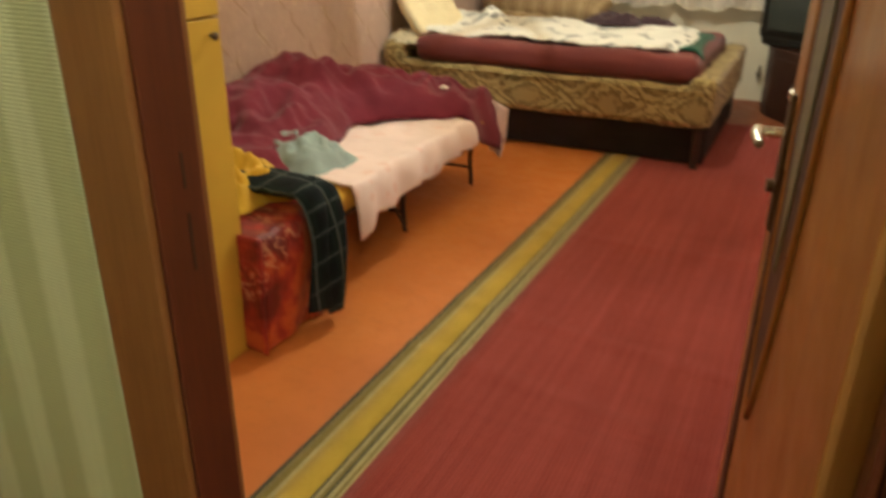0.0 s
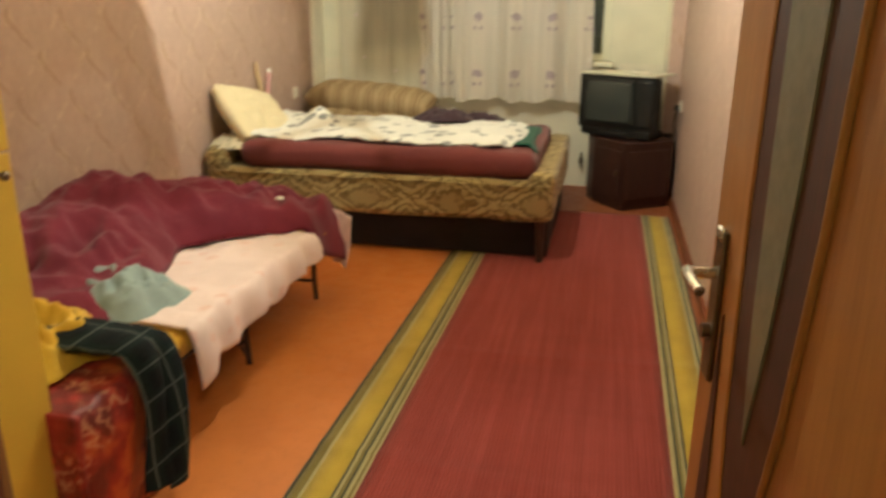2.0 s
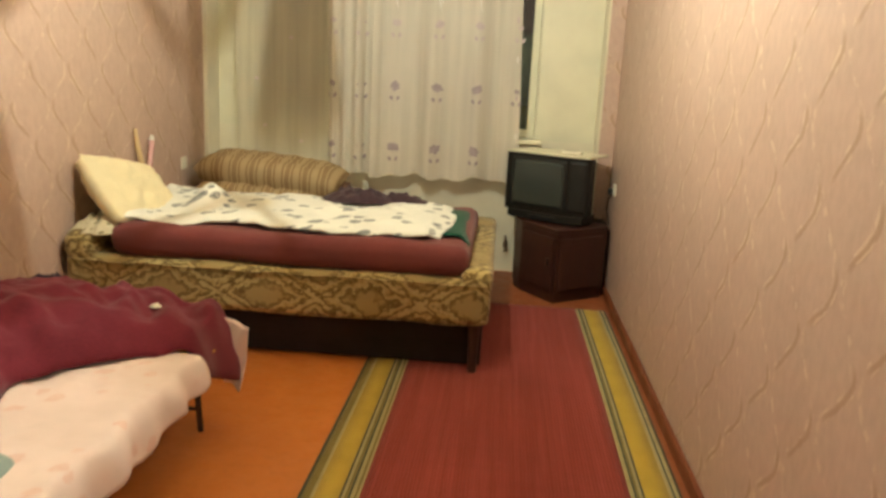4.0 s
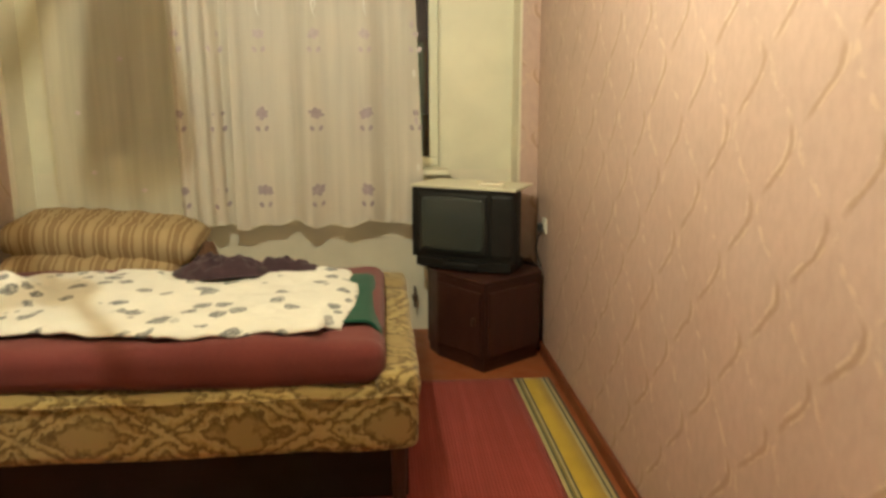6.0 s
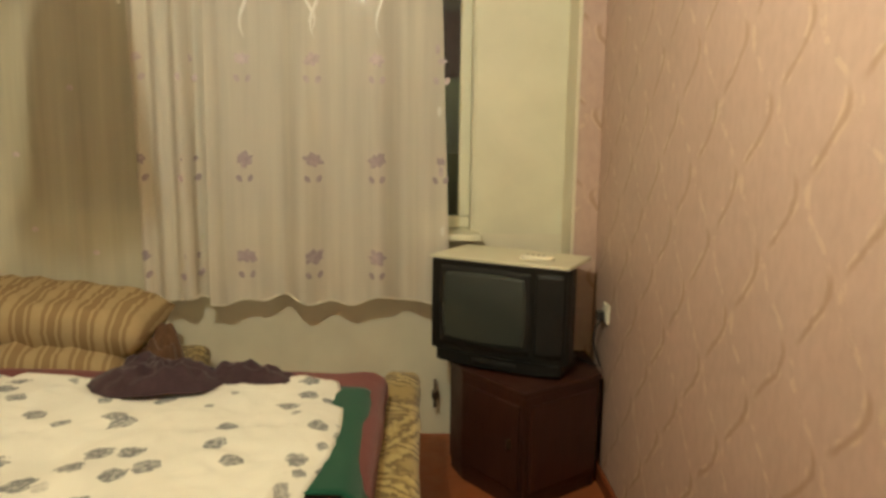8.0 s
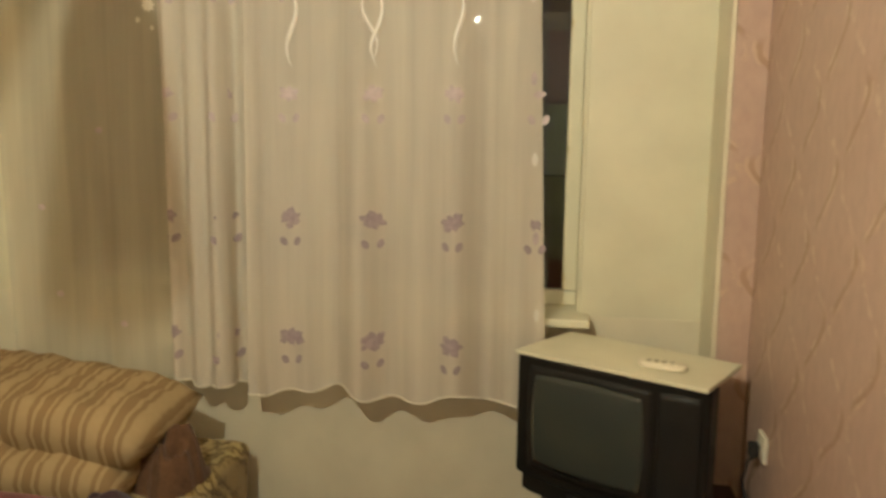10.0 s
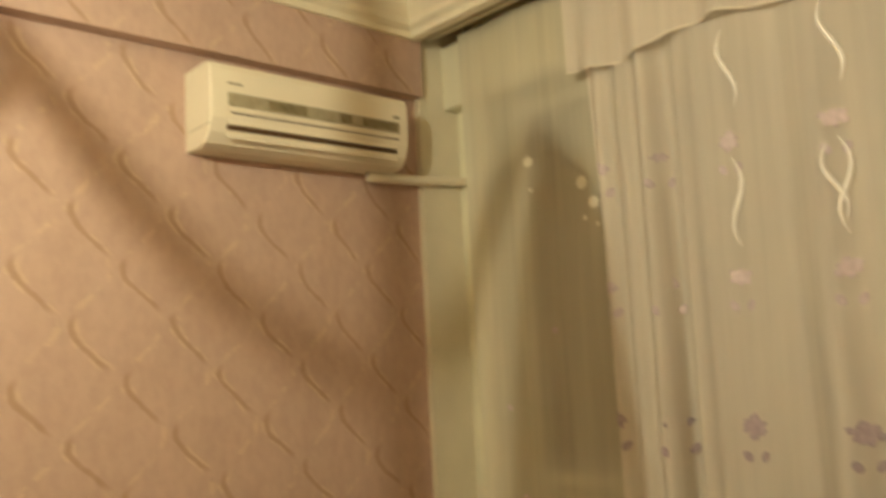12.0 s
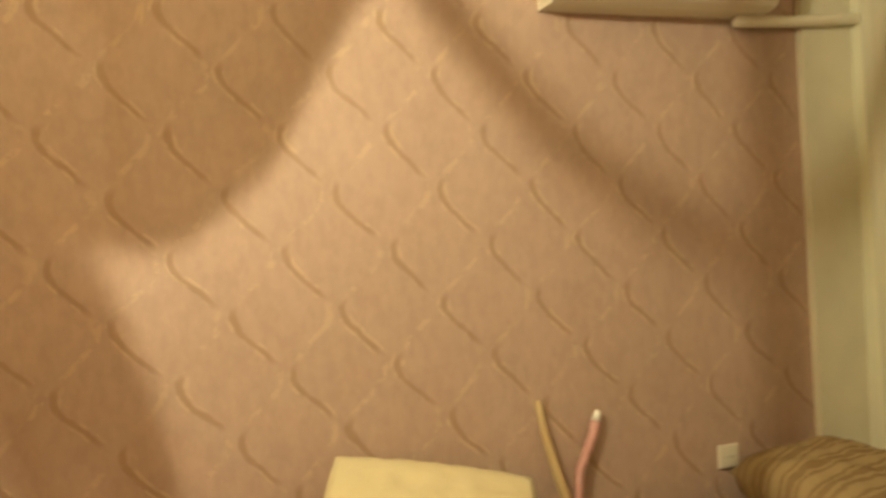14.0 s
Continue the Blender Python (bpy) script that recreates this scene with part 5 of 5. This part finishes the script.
# ---------------- wardrobe ----------------
wr = thing("wardrobe", (-2.1, -5.0, 0), "ochre yellow painted wardrobe with small metal knobs", "wardrobe")
WF, WY0, WY1, WH = -1.85, -5.50, -4.55, 1.95
part("carcass", box(WF - 0.56, WY0, 0.06, WF - 0.02, WY1, WH, 0.004), "ochre", wr)
part("plinth", box(WF - 0.55, WY0 + 0.01, 0.001, WF - 0.03, WY1 - 0.01, 0.06), "ochre", wr)
part("door", box(WF - 0.0195, (WY0 + WY1) / 2 + 0.002, 0.004, WF, WY1, 1.080, 0.003), "ochre", wr)
part("door", box(WF - 0.0195, WY0, 0.004, WF, (WY0 + WY1) / 2 - 0.002, 1.080, 0.003), "ochre", wr)
part("upper_door", box(WF - 0.0195, WY0, 1.086, WF + 0.003, WY1, WH, 0.003), "ochre", wr)
part("top", box(WF - 0.57, WY0 - 0.01, WH, WF + 0.012, WY1 + 0.012, WH + 0.025, 0.004), "ochre", wr)
for y in (WY1 - 0.045, (WY0 + WY1) / 2 - 0.06):
    part("knob", local(lathe([(0.004, 0), (0.005, 0.01), (0.011, 0.016), (0.011, 0.024), (0.004, 0.028)], (0, 0, 0), 14), pose(WF, y, 1.035, 0, 90, 0)), "steel_dark", wr, "small metal knob", True)


def hung_fn(u, v):
    return (WF + 0.012 + 0.012 * math.sin(u * 9) * v, WY1 - 0.40 + 0.32 * u, 1.75 - 0.48 * v - 0.03 * u)


tagged(link("hanging_cloth", spread(hung_fn, 24, 20, 0.012), "grey", smooth=True), "grey cotton cloth hanging on the wardrobe front", "cloth")

# ---------------- chandelier ----------------
ch = thing("chandelier", (-1.45, -2.45, 2.5), "bronze chandelier with curved arms, glass shades and one lit bulb", "chandelier")
CC = Vector((-1.42, -2.386, 0))
HUB = 2.235
SIDE = Vector((-0.02, -0.014, 0))       # the swan-neck arm is bent aside
part("canopy", lathe([(0.004, 0.0), (0.05, 0.008), (0.055, 0.03), (0.055, 0.0345)], (CC.x, CC.y, CEIL - 0.035), 24), "bronze", ch, "", True)
part("stem", tube([(CC.x, CC.y, CEIL - 0.03), (CC.x, CC.y, HUB)], 0.006), "bronze", ch, "", True)
part("hub", lathe([(0.003, -0.05), (0.014, -0.042), (0.022, -0.02), (0.018, 0.008), (0.006, 0.02), (0.004, 0.03)], (CC.x, CC.y, HUB), 20), "bronze", ch, "", True)
a0 = math.atan2(BULB[1] - CC.y, BULB[0] - CC.x)
R = math.hypot(BULB[0] - CC.x, BULB[1] - CC.y)
BZ = BULB[2]
for i, turn in enumerate((0.0, -94.0, 152.2, -51.0)):
    a = a0 + radians(turn)
    d = Vector((math.cos(a), math.sin(a), 0))
    pts = [CC + d * (0.02 + (R - 0.02) * k / 14) + Vector((0, 0, BZ - 0.09 + 0.06 * math.sin(0.75 * math.pi * k / 14))) for k in range(15)]
    if i in (0, 3):   # these two sag below their tips
        pts = [CC + d * R * f + Vector((0, 0, HUB + (BZ - 0.075 - HUB) * max(0.0, (f - 0.62) / 0.38) ** 1.6)) for f in (k / 20 for k in range(21))]
    if i == 1:        # this arm is bent into a high swan neck
        pts = [CC + Vector((0, 0, BZ - 0.10))] + [CC + SIDE + d * R * f + Vector((0, 0, BZ - 0.09 + 0.0424 * f + 0.095 * math.sin(math.pi * f) ** 2)) for f in (0.05 + 0.95 * k / 20 for k in range(21))]
    arm = part("arm", tube(pts, (0.006, 0.009, 0.008, 0.006)[i], 8), "bronze", ch, "", True)
    tip = CC + d * R + (SIDE if i == 1 else Vector())
    part("cup", lathe([(0.004, -0.024), (0.022, -0.019), (0.026, -0.004), (0.012, 0.012)], (tip.x, tip.y, BZ - 0.058), 16), "bronze", arm, "", True)
    if i:
        if i == 1:    # open tulip bowl hung from the bent arm
            wall = [(0.012, -0.20), (0.050, -0.188), (0.086, -0.145), (0.108, -0.09), (0.127, -0.045), (0.150, -0.008), (0.147, -0.008), (0.123, -0.045), (0.104, -0.09), (0.082, -0.142), (0.047, -0.184), (0.010, -0.196)]
            part("rod", tube([(tip.x, tip.y, BZ - 0.05), (tip.x, tip.y, BZ - 0.2)], 0.006, 8), "bronze", arm)
        elif i == 3:  # deep bell hanging lower on its rod
            wall = [(0.012, -0.085), (0.040, -0.095), (0.066, -0.125), (0.078, -0.165), (0.085, -0.21), (0.092, -0.255), (0.089, -0.256), (0.081, -0.21), (0.074, -0.165), (0.062, -0.128), (0.038, -0.099), (0.009, -0.09)]
            part("rod", tube([(tip.x, tip.y, BZ - 0.05), (tip.x, tip.y, BZ - 0.10)], 0.006, 8), "bronze", arm)
        else:         # slender bell hanging open downwards
            wall = [(0.012, -0.05), (0.022, -0.058), (0.034, -0.085), (0.040, -0.13), (0.045, -0.18), (0.052, -0.245), (0.050, -0.246), (0.042, -0.18), (0.037, -0.13), (0.031, -0.087), (0.020, -0.062), (0.009, -0.054)]
            part("rod", tube([(tip.x, tip.y, BZ - 0.05), (tip.x, tip.y, BZ - 0.065)], 0.006, 8), "bronze", arm)
        rings = []
        for r, z in wall:
            flute = 0.09 * min(1.0, r / 0.12) ** 2
            rings.append([(tip.x + r * (1 + flute * math.cos(5 * q)) * math.cos(q), tip.y + r * (1 + flute * math.cos(5 * q)) * math.sin(q), BZ - 0.01 + z) for q in (2 * math.pi * k / 40 for k in range(40))])
        part("shade", loft(rings), "shade", arm, "frosted cream fluted glass shade", True)
    else:
        prof = [(0.0036, 0.0), (0.0050, 0.006), (0.0060, 0.014), (0.0052, 0.022), (0.003, 0.028), (0.0007, 0.031)]
        part("bulb_base", lathe([(0.008, -0.012), (0.008, 0.020), (0.0045, 0.031)], (tip.x, tip.y, BZ - 0.046), 14), "plastic", arm, "", True)
        part("bulb", lathe(prof, (tip.x, tip.y, BZ - 0.0155), 14), "bulb", arm, "small lit bulb", True)

# ---------------- hall lamp ----------------
hl = thing("hall_ceiling_lamp", (0.20, -6.75, CEIL), "plain round ceiling lamp in the hall", "ceiling lamp")
part("base", lathe([(0.01, 0.0), (0.07, 0.005), (0.07, 0.03)], (0.20, -6.75, CEIL - 0.031), 20), "plastic", hl)
part("holder", tube([(0.20, -6.75, CEIL - 0.03), (0.20, -6.75, 2.62)], 0.006), "cable", hl)
g = part("bulb", lathe([(0.012, 0.06), (0.02, 0.04), (0.032, 0.0), (0.022, -0.03), (0.003, -0.038)], (0.20, -6.75, 2.56), 16), "hall_bulb", hl, "lit bulb", True)
